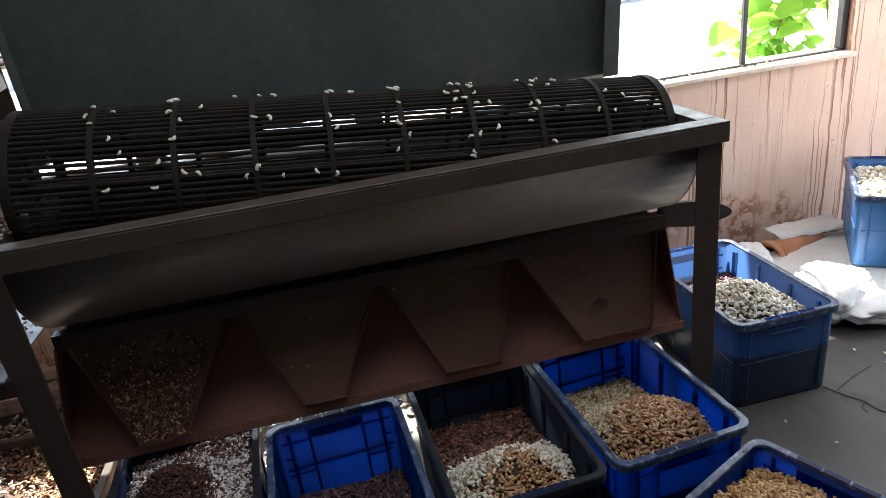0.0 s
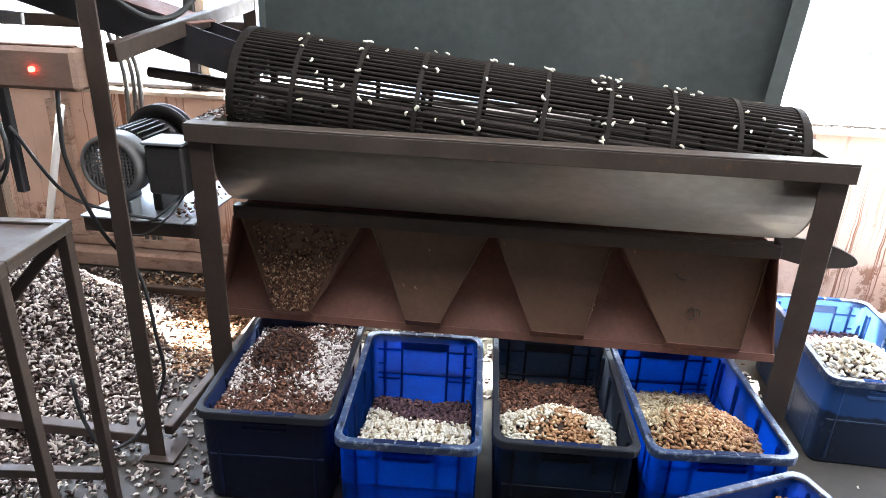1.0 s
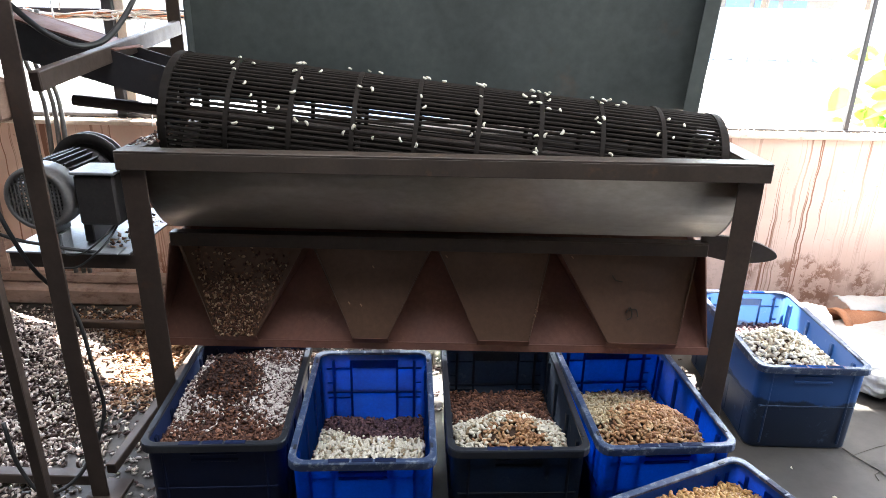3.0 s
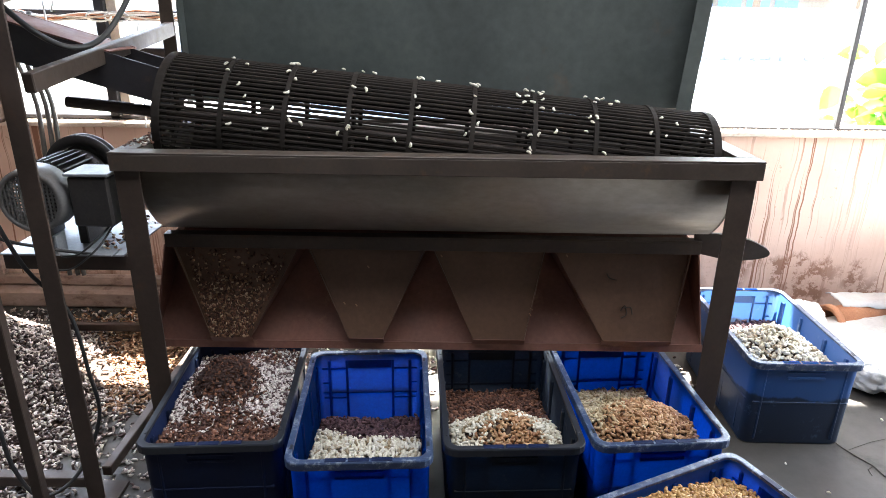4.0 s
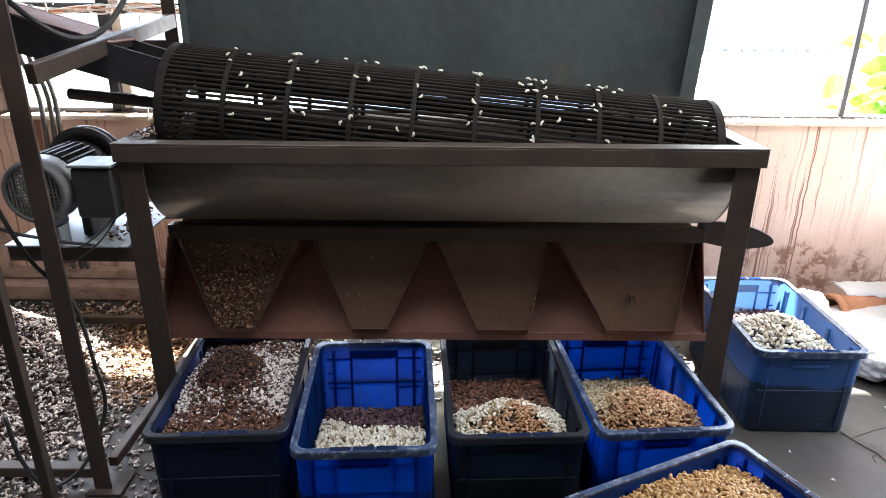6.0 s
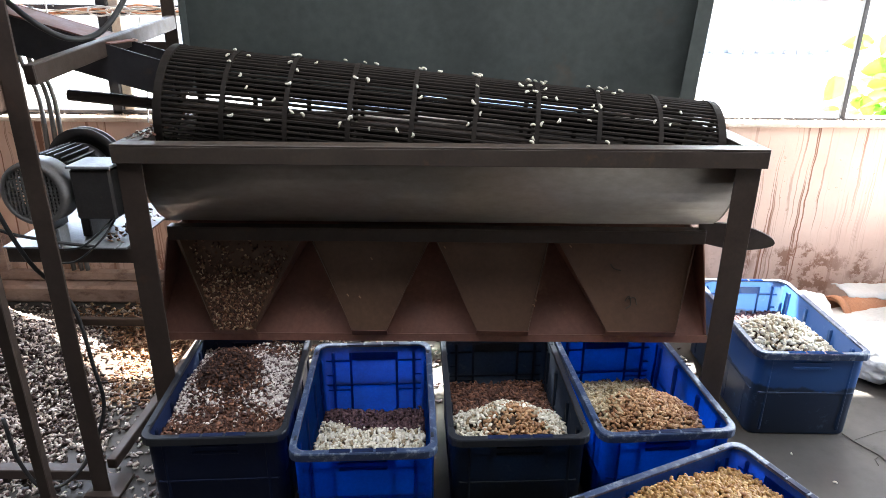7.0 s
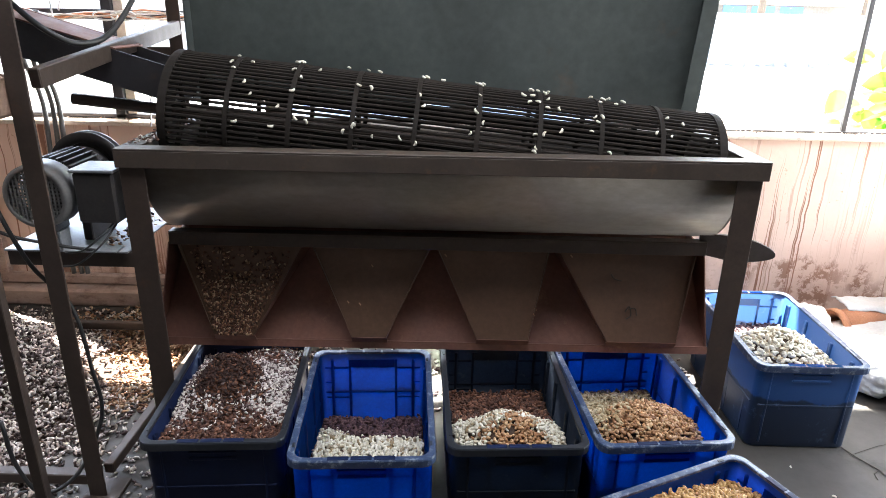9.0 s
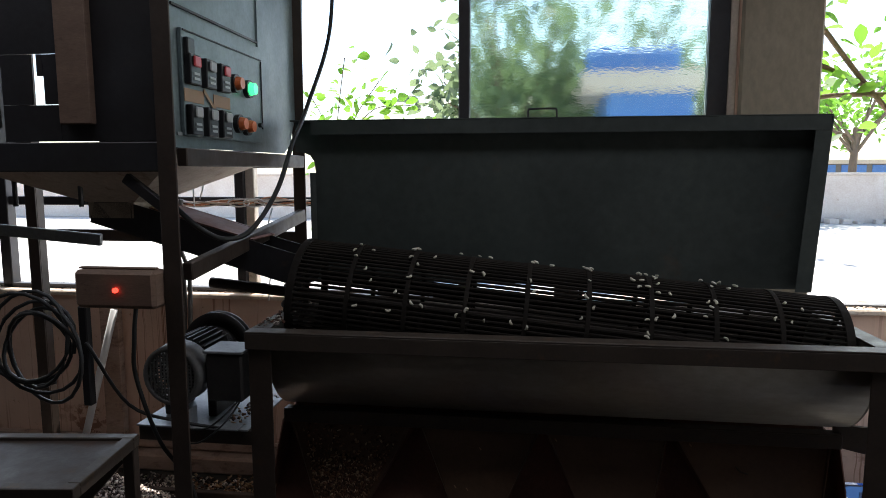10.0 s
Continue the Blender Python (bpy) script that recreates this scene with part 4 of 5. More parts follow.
part("shaft_lever", rod(bmesh.new(), (-0.25, 0.33, 1.147), (-0.06, 0.33, 1.13), 0.014, 10), FRAME, mach)
# shelf with the motor
for y in (0.012, 0.42):
    part("shelf_rail", boxes(((-0.37, y, 0.688), (0.018, y + 0.023, 0.735)), bevel=0.002), FRAME, mach)
part("motor_plate", boxes(((-0.37, 0.0, 0.737), (0.0, 0.45, 0.743)), bevel=0.001), ZINC, mach, "pale scratched plate")

# motor on its shelf
motor = thing("electric_motor", (-0.235, 0.0, 0.744), 0, "dark finned electric motor with grey fan cowl on a shelf", "motor")
MC = 0.165
bm = bmesh.new()
loft(bm, [[(r * math.cos(2 * math.pi * i / 40), y, MC + r * math.sin(2 * math.pi * i / 40)) for i in range(40)] for y, r in [(-0.02, 0.080), (-0.012, 0.094), (0.06, 0.098), (0.062, 0.094), (0.0, 0.088), (-0.006, 0.078)]], True)
cowl = part("fan_cowl", bm, COWL, motor, "grey sheet fan cowl", True)
bm = bmesh.new()
for k in range(-7, 8):
    o = k * 0.011
    half = math.sqrt(max(0.0001, 0.079 ** 2 - o ** 2))
    box(bm, (o - 0.0022, -0.016, MC - half), (o + 0.0022, -0.013, MC + half))
    box(bm, (-half, -0.0125, MC + o - 0.0022), (half, -0.0095, MC + o + 0.0022))
part("cowl_grille", bm, COWL, cowl, "square-holed fan grille")
part("motor_body", rod(bmesh.new(), (0, 0.062, MC), (0, 0.25, MC), 0.080, 32), MOTOR, motor, "", True)
for k in range(22):
    a = radians(-35 + 250 * k / 21)
    m = Matrix.Translation((0, 0, MC)) @ Matrix.Rotation(-a + math.pi / 2, 4, "Y")
    part("fin", box(bmesh.new(), (-0.002, 0.07, 0.076), (0.002, 0.235, 0.100), 0, m), MOTOR, motor)
part("end_shield", rod(bmesh.new(), (0, 0.25, MC), (0, 0.272, MC), 0.092, 32), MOTOR, motor, "", True)
term = part("terminal_box", boxes(((0.105, 0.002, 0.085), (0.222, 0.11, 0.235)), bevel=0.006), MOTOR, motor, "square dark terminal box")
part("terminal_lid", boxes(((0.100, -0.004, 0.237), (0.228, 0.116, 0.246)), bevel=0.002), ZINC, term, "pale metal lid")
for x in (-0.09, 0.06):
    part("motor_foot", boxes(((x, 0.09, 0.0), (x + 0.03, 0.23, 0.085)), bevel=0.003), MOTOR, motor)
bm = bmesh.new()
PC = 0.175
loft(bm, [[(r * math.cos(2 * math.pi * i / 40), y, PC + r * math.sin(2 * math.pi * i / 40)) for i in range(40)] for y, r in [(0.285, 0.09), (0.285, 0.125), (0.292, 0.125), (0.302, 0.112), (0.312, 0.125), (0.319, 0.125), (0.319, 0.09)]], True)
pul = part("pulley", bm, MOTOR, motor, "large dark belt pulley", True)
part("pulley_web", rod(bmesh.new(), (0, 0.296, PC), (0, 0.308, PC), 0.0895, 32), MOTOR, pul)
bracket = boxes(((0.05, -0.02, 0.001), (0.056, 0.03, 0.062)), ((0.057, -0.02, 0.001), (0.21, 0.03, 0.006)), bevel=0.001)
part("bracket", bracket, ZINC, motor, "bent pale bracket")
for pts in ([(0.20, 0.05, 0.09), (0.17, -0.01, 0.05), (0.12, -0.03, 0.012), (0.07, -0.035, 0.004)], [(0.20, 0.06, 0.09), (0.18, 0.0, 0.04), (0.15, -0.03, 0.006), (0.10, -0.04, -0.03), (0.05, -0.045, -0.035)]):
    part("lead", tube(bmesh.new(), smooth_line(pts), 0.003), RUBBER, motor, "thin black lead", True)

# loose kernels riding on the drum
nut_me = None
rnd = random.Random(4)
for k in range(80):
    base = rnd.choice([1, 2, 3, 4, 5, 5, 6, 6, 7, 7, 8, 8]) / 9 if rnd.random() < 0.62 else rnd.uniform(0.08, 0.97)
    t = min(0.985, max(0.03, base + rnd.gauss(0, 0.012)))
    th = rnd.uniform(5, 105)
    d = Vector((0, -math.sin(radians(th - 20)), math.cos(radians(th - 20))))
    d = (d - axis * d.dot(axis)).normalized()
    p = A + (B - A) * t + d * (RD + 0.012)
    if p.z < H - 0.02:
        continue
    if nut_me is None:
        nut = scatter_mesh("cashew_kernel", CASHEW, [(0, 0, 0, 0, 0, 0, 0.47, 0)], [PALE_NUTS])
        nut_me = nut.data
    else:
        nut = new("cashew_kernel", nut_me)
    q = d.to_track_quat("Z", "Y").to_matrix().to_4x4()
    nut.matrix_world = Matrix.Translation(p) @ q @ pose(0, 0, 0, rnd.uniform(-25, 25), rnd.uniform(-25, 25), rnd.uniform(0, 360)) @ Matrix.Diagonal((*([rnd.uniform(0.75, 1.15)] * 3), 1))
    tagged(nut, "small pale cashew kernel on the grading drum", "cashew", "kernels on the drum")

# husks sliding down the first chute
def on_chute(rn):
    v = rn.random() ** 0.75
    a, b = 0.085 + (0.176 - 0.085) * v, 0.452 + (0.298 - 0.452) * v
    x = a + (b - a) * rn.random()
    while v < 0.45 and rn.random() > 0.35 + 1.2 * v and abs(x - 0.10) > 0.05:
        v = rn.random() ** 0.75
        x = 0.085 + 0.091 * v + (0.367 - 0.245 * v) * rn.random()
    return chute_point(x, v)


slope = math.atan2(0.313, 0.074)
spots = []
for _ in range(1300):
    x, y, z = on_chute(rnd)
    spots.append((x, y, z, rnd.uniform(0, 6.28), slope + rnd.gauss(0, 0.35), rnd.gauss(0, 0.35), rnd.uniform(0.45, 0.85), 0 if rnd.random() < 0.55 else 1))
tagged(scatter_mesh("husk_scraps", FLAKE, spots, [BROWN_HUSK, GOLD_SHELLS]), "brown husk scraps lying in the first chute", "husks", "", "stuff")
spots = [(rnd.uniform(0.004, 0.075), rnd.uniform(0.08, 0.55), H + 0.004, rnd.uniform(0, 6.28), rnd.gauss(0, 0.3), rnd.gauss(0, 0.3), rnd.uniform(0.4, 0.9), rnd.choice([0, 0, 1])) for _ in range(170)]
tagged(scatter_mesh("husk_scraps", FLAKE, spots, [BROWN_HUSK, SHELLS]), "husk scraps gathered on the machine's rim", "husks", "", "stuff")


# ---- feeder with its control cabinet ----
PX, PY, RY = -0.098, -0.165, 0.84
QX, DY = PX - 0.057, -0.030
feed = thing("feeder", (0, 0, 0), 0, "tall dark steel feeder frame with grey-blue control cabinet", "machine")
for x in (PX, -1.35):
    for y in (PY, RY):
        s = -1 if x > -1 else 1
        part("post", boxes(((x - 0.036, y - 0.03, 0), (x + 0.016, y - 0.023, 2.75)), ((x - 0.036 if s < 0 else x + 0.009, y - 0.0225, 0), (x - 0.029 if s < 0 else x + 0.016, y + 0.022, 2.75)), bevel=0.0015), FRAME, feed, "dark steel angle post")
        part("foot", boxes(((x - 0.055, y - 0.055, 0.001), (x + 0.055, y + 0.055, 0.010)), bevel=0.002), FRAME, feed)
for z in (0.062, 1.255, 1.575):
    hgt = 0.05 if z > 1 else 0.035
    part("side_beam", bar(bmesh.new(), (PX, PY + 0.032, z), (PX, RY - 0.032, z + (0.098 if 1.2 < z < 1.3 else 0)), 0.03, hgt), FRAME, feed)
    if z != 1.255:
        part("front_beam", bar(bmesh.new(), (PX - 0.032, PY - 0.004, z), (-1.318, PY - 0.004, z), 0.04, hgt + (0.03 if z > 1 else 0)), SOOT if z > 1 else FRAME, feed)
    part("rear_beam", bar(bmesh.new(), (PX - 0.032, RY, z), (-1.318, RY, z), 0.03, hgt), FRAME, feed)
part("knee_brace", bar(bmesh.new(), (PX - 0.03, PY, 1.43), (PX - 0.15, PY, 1.52), 0.02, 0.03), SOOT, feed)
# side sheet that carries the panel, its seam and the bowed edge
bm = bmesh.new()
slab(bm, [(QX + 0.033, PY + 0.034, 1.602), (QX + 0.033, 0.68, 1.606), (QX + 0.033, 0.74, 1.64), (QX + 0.033, 0.83, 1.78), (QX + 0.033, 0.92, 2.05), (QX + 0.033, 0.97, 2.75), (QX + 0.033, PY + 0.034, 2.75)], 0.006)
side = part("side_sheet", bm, CABINET, feed, "scratched grey-blue side sheet")
part("seam", boxes(((QX + 0.037, PY + 0.04, 1.985), (QX + 0.043, 0.44, 1.992))), SOOT, side)
part("seam", boxes(((QX + 0.037, 0.44, 1.975), (QX + 0.042, 0.446, 2.75))), CABINET, side)
part("seam", boxes(((QX + 0.037, -0.12, 1.636), (QX + 0.041, 0.40, 1.645))), ZINC, side, "bare bright edge")
door = part("panel_door", boxes(((QX + 0.037, -0.105 + DY + 0.04, 1.636), (QX + 0.050, 0.475 + DY, 1.931)), bevel=0.002), CABINET, feed, "grey-blue panel door with switches")
part("door_edge", boxes(((QX + 0.0505, -0.10 + DY + 0.04, 1.924), (QX + 0.054, 0.47 + DY, 1.928))), SOOT, door)
part("door_edge", boxes(((QX + 0.0505, 0.466 + DY, 1.686), (QX + 0.054, 0.470 + DY, 1.922))), SOOT, door)
for z in (1.646, 1.831):
    part("hinge", boxes(((QX + 0.0505, -0.105 + DY + 0.045, z), (QX + 0.066, -0.065 + DY + 0.045, z + 0.075)), bevel=0.003), BLACK, door)
part("lock", rod(bmesh.new(), (QX + 0.0505, 0.44 + DY, 1.698), (QX + 0.062, 0.44 + DY, 1.698), 0.008), BLACK, door)
for z, colours in ((1.821, (RED_BUTTON, GREY_TEXT, RED_BUTTON)), (1.681, (GREY_TEXT, GREY_TEXT, GREY_TEXT))):
    for k, c in enumerate(colours):
        y = -0.03 + DY + 0.093 * k
        sw = part("switch", boxes(((QX + 0.0505, y - 0.03, z - 0.042), (QX + 0.072, y + 0.03, z + 0.042)), bevel=0.003), BLACK, door, "black switch block")
        part("button", boxes(((QX + 0.0725, y - 0.019, z + 0.006), (QX + 0.080, y + 0.019, z + 0.036)), bevel=0.003), c, sw)
        for j in range(2):
            part("marking", boxes(((QX + 0.0725, y - 0.016, z - 0.016 - 0.014 * j), (QX + 0.0745, y + 0.016, z - 0.009 - 0.014 * j))), GREY_TEXT, sw)
for y, z, c, lab in ((0.245, 1.818, ORANGE, "orange lens"), (0.345, 1.812, GREEN_LAMP, "glowing green lens"), (0.262, 1.691, ORANGE, "orange lens"), (0.325, 1.686, ORANGE, "dull orange lens")):
    y += DY
    lampring = part("pilot_lamp", rod(bmesh.new(), (QX + 0.0505, y, z), (QX + 0.066, y, z), 0.030, 20), BLACK, door)
    part("lens", rod(bmesh.new(), (QX + 0.0665, y, z), (QX + 0.084, y, z), 0.022, 20, 0.018), c, lampring, lab)
for y in (-0.01, 0.16):
    part("tape", boxes(((QX + 0.0505, y - 0.055 + DY, 1.731), (QX + 0.053, y + 0.055 + DY, 1.768)), bevel=0.001), TAPE, door, "torn brown tape")
part("tape", bar(bmesh.new(), (QX + 0.055, 0.04 + DY, 1.771), (QX + 0.055, 0.11 + DY, 1.721), 0.002, 0.012, 0), TAPE, door)
# dark front with a brown board, and sheets closing the back and the top
part("front_sheet", boxes(((-0.445, PY + 0.02, 1.62), (PX - 0.038, PY + 0.026, 2.75))), SOOT, feed, "dark front sheet")
for lo, hi in (((-0.62, 1.86), (-0.447, 2.75)), ((-0.62, 1.62), (-0.447, 1.72)), ((-0.62, 1.722), (-0.528, 1.858)), ((-0.49, 1.722), (-0.447, 1.858)), ((-0.510, 1.80), (-0.4915, 1.8585))):
    part("front_sheet", boxes(((lo[0], PY + 0.02, lo[1]), (hi[0], PY + 0.026, hi[1]))), SOOT, feed, "dark sheet beside a ragged gap")
part("front_board", boxes(((-0.43, PY - 0.008, 1.665), (-0.335, PY + 0.018, 2.70)), bevel=0.003), BOXWOOD, feed, "brown upright board")
part("front_sheet", boxes(((-1.318, PY + 0.02, 1.82), (-0.74, PY + 0.026, 2.75))), SOOT, feed)
part("clutter", boxes(((-0.74, PY + 0.02, 1.64), (-0.70, PY + 0.05, 1.80)), ((-0.69, PY + 0.0, 1.66), (-0.66, PY + 0.06, 1.72)), bevel=0.004), SOOT, feed)
part("rear_sheet", boxes(((-1.02, RY - 0.01, 1.63), (-0.146, RY - 0.004, 2.75))), SOOT, feed)
part("top_sheet", boxes(((-1.36, PY - 0.03, 2.752), (PX + 0.03, RY + 0.03, 2.757))), SOOT, feed)
part("left_sheet", boxes(((-1.386, PY, 1.63), (-1.381, RY, 2.75))), SOOT, feed)
# pale hopper underneath
top = [(-1.05, -0.05, 1.60), (-0.15, -0.05, 1.60), (-0.15, 0.76, 1.60), (-1.05, 0.76, 1.60)]
bot = [(-0.66, 0.25, 1.43), (-0.50, 0.25, 1.43), (-0.50, 0.42, 1.43), (-0.66, 0.42, 1.43)]
for i in range(4):
    bm = bmesh.new()
    j = (i + 1) % 4
    slab(bm, [bot[i], bot[j], top[j], top[i]], 0.004)
    part("hopper_sheet", bm, PALE_SHEET, feed, "pale dusty hopper sheet")
part("hopper_neck", boxes(((-0.665, 0.245, 1.375), (-0.655, 0.425, 1.43)), ((-0.505, 0.245, 1.375), (-0.495, 0.425, 1.43)), ((-0.655, 0.245, 1.375), (-0.505, 0.25, 1.43)), bevel=0.001), PALE_SHEET, feed)
# sloping feed channel to the drum
a, b = Vector((-0.66, 0.335, 1.367)), Vector((0.095, 0.335, 1.152))
d = (b - a).normalized()
m = Matrix.Translation(a) @ d.to_track_quat("Y", "Z").to_matrix().to_4x4()
ln = (b - a).length
chan = part("feed_channel", box(bmesh.new(), (-0.085, 0, -0.005), (0.085, ln, 0.0), 0, m), SOOT, feed, "dark sloping feed channel")
for sx in (-1, 1):
    part("channel_side", box(bmesh.new(), (sx * 0.0875 - 0.0025, 0, -0.006), (sx * 0.0875 + 0.0025, ln, 0.10), 0, m), SOOT, chan)
part("channel_lip", box(bmesh.new(), (-0.10, 0.02, 0.101), (-0.086, ln - 0.20, 0.107), 0, m), RUST, chan)
part("channel_cover", box(bmesh.new(), (-0.09, 0.20, 0.102), (0.09, ln - 0.20, 0.106), 0, m), RUST, chan, "rusty brown cover sheet")
part("channel_bracket", bar(bmesh.new(), (-0.62, 0.24, 1.30), (-1.35, 0.24, 1.36), 0.02, 0.04), ZINC, feed)
for x in (-0.86, -0.62):
    part("hanger", rod(bmesh.new(), (x, 0.15, 1.42), (x, 0.15, 1.60), 0.008, 8), SOOT, feed)
# thick cable from the cabinet
line = smooth_line([(0.02, 0.95, 2.5), (0.02, 0.86, 2.1), (0.0, 0.62, 1.78), (0.018, 0.40, 1.626), (0.02, 0.25, 1.476), (-0.005, 0.10, 1.358), (-0.045, 0.0, 1.335), (-0.10, -0.05, 1.371), (-0.2, -0.02, 1.44)], 8)
single("power_cable", tube(bmesh.new(), line, 0.008, 8), RUBBER, "black cable sagging from the control cabinet", "cable", "", "", True)

# switch box on the post, with its leads
sb = thing("switch_box", (-0.245, -0.205, 1.167), 0, "brown board switch box with a glowing red lamp", "switch box")
part("box_body", boxes(((-0.126, -0.035, 0), (0.110, 0.035, 0.104)), bevel=0.010), BOXWOOD, sb)
part("red_lamp", rod(bmesh.new(), (0.0, -0.0355, 0.052), (0.0, -0.043, 0.052), 0.007, 14), RED_LAMP, sb, "glowing red lamp")
part("switch_strip", boxes(((-0.126, -0.01, 0.1045), (0.10, 0.01, 0.110)), bevel=0.002), BOXWOOD, sb)
part("support", boxes(((-0.137, -0.012, -0.285), (-0.112, 0.012, -0.001)), bevel=0.003), SOOT, sb)
part("lead", tube(bmesh.new(), smooth_line([(0.045, -0.02, 0.005), (0.035, -0.02, -0.08), (0.02, 0.0, -0.20), (0.06, 0.035, -0.40), (0.120, 0.085, -0.55), (0.142, 0.09, -0.75), (0.146, 0.09, -0.92), (0.10, 0.0, -1.06), (0.02, -0.06, -1.09), (-0.04, -0.06, -0.99), (-0.06, -0.05, -0.85)], 6), 0.006), RUBBER, sb, "black lead hanging from the box", True)
part("lead", tube(bmesh.new(), smooth_line([(-0.11, -0.02, -0.10), (-0.04, 0.05, -0.30), (0.06, 0.14, -0.38), (0.16, 0.20, -0.42)], 6), 0.005), RUBBER, sb, "black lead to the motor", True)
coil = bmesh.new()
pts = []
for k in range(60):
    a = k * 0.62
    r = 0.105 + 0.022 * math.sin(k * 0.37)
    pts.append((-0.49 + 0.03 * math.sin(k * 0.21) + r * 1.05 * math.cos(a), -0.245 + 0.022 * math.sin(k * 0.9), 1.055 - 0.015 * math.cos(k * 0.17) + r * 1.15 * math.sin(a)))
single("cable_coil", tube(coil, smooth_line(pts, 2), 0.0055, 6), RUBBER, "loose coil of black cable hanging beside the switch box", "cable", "", "", True)

# tray table beside the post
tab = thing("tray_table", (-0.107, -0.385, 0), 7, "low dark steel tray table with crossed braces", "table")
TZ = 0.885
part("tray", boxes(((-0.60, -0.29, TZ - 0.012), (0, 0, TZ - 0.008))), FRAME, tab, "dull dark tray sheet")
for lo, hi in (((-0.60, -0.028, TZ - 0.03), (0, 0, TZ)), ((-0.60, -0.29, TZ - 0.03), (0, -0.262, TZ)), ((-0.028, -0.261, TZ - 0.03), (0, -0.029, TZ)), ((-0.60, -0.261, TZ - 0.03), (-0.572, -0.029, TZ))):
    part("tray_edge", boxes((lo, hi), bevel=0.002), RIM, tab)
for x in (-0.016, -0.585):
    for y in (-0.016, -0.275):
        part("leg", boxes(((x - 0.014, y - 0.014, 0), (x + 0.014, y + 0.014, TZ - 0.031)), bevel=0.002), FRAME, tab)
part("brace", bar(bmesh.new(), (-0.04, -0.016, 0.83), (-0.56, -0.016, 0.25), 0.02, 0.028), FRAME, tab)
part("brace", bar(bmesh.new(), (-0.05, -0.275, 0.83), (-0.56, -0.275, 0.25), 0.02, 0.028), FRAME, tab)
part("stretcher", boxes(((-0.57, -0.03, 0.10), (-0.032, -0.002, 0.128)), bevel=0.002), RIM, tab, "pale lower rail")
part("shelf", boxes(((-0.56, -0.26, 0.42), (-0.30, -0.04, 0.435)), bevel=0.002), FRAME, tab)

# white waste pipe and rusty upright at the wall
single("waste_pipe", rod(bmesh.new(), (-1.235, 1.17, 0.84), (-1.45, 1.12, 0.03), 0.018, 14), WHITE_PIPE, "white plastic pipe leaning on the wall", "pipe", "", "", True)
single("wall_upright", boxes(((-1.345, WY - 0.045, 0.152), (-1.245, WY - 0.037, 0.855)), ((-1.345, WY - 0.036, 0.152), (-1.335, WY - 0.003, 0.855)), ((-1.255, WY - 0.036, 0.152), (-1.245, WY - 0.003, 0.855)), bevel=0.002), PLINTH, "rust-stained upright channel fixed to the wall", "post", "", "structure")


# ---- heap of shells and litter on the floor ----
def heap_z(x, y):
    z = 0.46 * math.exp(-((x + 1.02) / 0.42) ** 2 - ((y - 0.32) / 0.42) ** 2)
    return max(0.0, z - 0.02) + 0.012 * noise.noise(Vector((x * 7, y * 7, 0)))


bm = heap_bed(bmesh.new(), heap_z, -2.2, -0.25, -0.9, 1.13, 60, 60, 0.012)
rn = random.Random(11)
spots = []
while len(spots) < 15000:
    x, y = rn.gauss(-0.85, 0.45), rn.gauss(0.22, 0.42)
    if not (-2.0 < x < -0.20 and -0.85 < y < 1.12) or (x > -0.50 and y > 0.40 and rn.random() < 0.85) or (x > -0.34 and rn.random() < 0.6):
        continue
    spots.append((x, y, max(heap_z(x, y), 0.002) + rn.uniform(0, 0.008), rn.uniform(0, 6.28), rn.gauss(0, 0.6), rn.gauss(0, 0.6), rn.uniform(0.55, 0.92), 0))
shell_heap = scatter_mesh("shell_heap", CURL, spots, [SHELLS])
tagged(shell_heap, "heap of grey and brown cashew husks on the floor", "husks", "", "stuff")
bed = part("bed", bm, NUT_BED, shell_heap, "", True)
spots = []
for _ in range(3800):
    x, y = rn.gauss(-0.26, 0.24), rn.gauss(0.72, 0.27)
    if -0.95 < x < 0.5 and 0.25 < y < 1.12:
        spots.append((x, y, rn.uniform(0.003, 0.03) * (1 if y > 0.6 else 0.4), rn.uniform(0, 6.28), rn.gauss(0, 0.4), rn.gauss(0, 0.4), rn.uniform(0.55, 0.92), 0))
tagged(scatter_mesh("golden_shells", CURL, spots, [GOLD_SHELLS]), "golden-brown shell pieces spread along the wall", "shells", "", "stuff")
spots = []
for _ in range(2200):
    x, y = rn.uniform(-1.0, 0.12), rn.uniform(-0.75, 0.75)
    spots.append((x, y, 0.005, rn.uniform(0, 6.28), rn.gauss(0, 0.25), rn.gauss(0, 0.25), rn.uniform(0.45, 0.85), 0 if rn.random() < 0.6 else 1))
# more pale scraps behind the machine, unseen, to bounce light at the crates
for _ in range(1500):
    spots.append((rn.uniform(-0.1, 2.0), rn.uniform(0.30, 1.1), 0.005, rn.uniform(0, 6.28), rn.gauss(0, 0.25), rn.gauss(0, 0.25), rn.uniform(0.5, 0.9), 0))
tagged(scatter_mesh("floor_litter", CURL, spots, [MIXED_HUSK, SHELLS]), "pale husk scraps scattered on the cement floor, some added unseen for bounce light", "litter", "", "stuff")
for x, y, s in ((1.93, -0.02, 1), (1.90, 0.03, 0.9), (2.62, 0.28, 1), (2.70, 0.22, 1.1), (2.66, 0.17, 1), (2.60, 0.10, 0.8), (2.20, -0.12, 0.8), (2.13, 0.02, 0.7), (2.79, 0.30, 0.9)):
    nut = new("cashew_kernel", nut_me)
    nut.matrix_world = pose(x, y, 0.009, rn.uniform(-15, 15), 0, rn.uniform(0, 360)) @ Matrix.Diagonal((s, s, s, 1))
    tagged(nut, "dropped pale cashew kernel on the cement floor", "cashew", "kernels on the floor")
bm = bmesh.new()
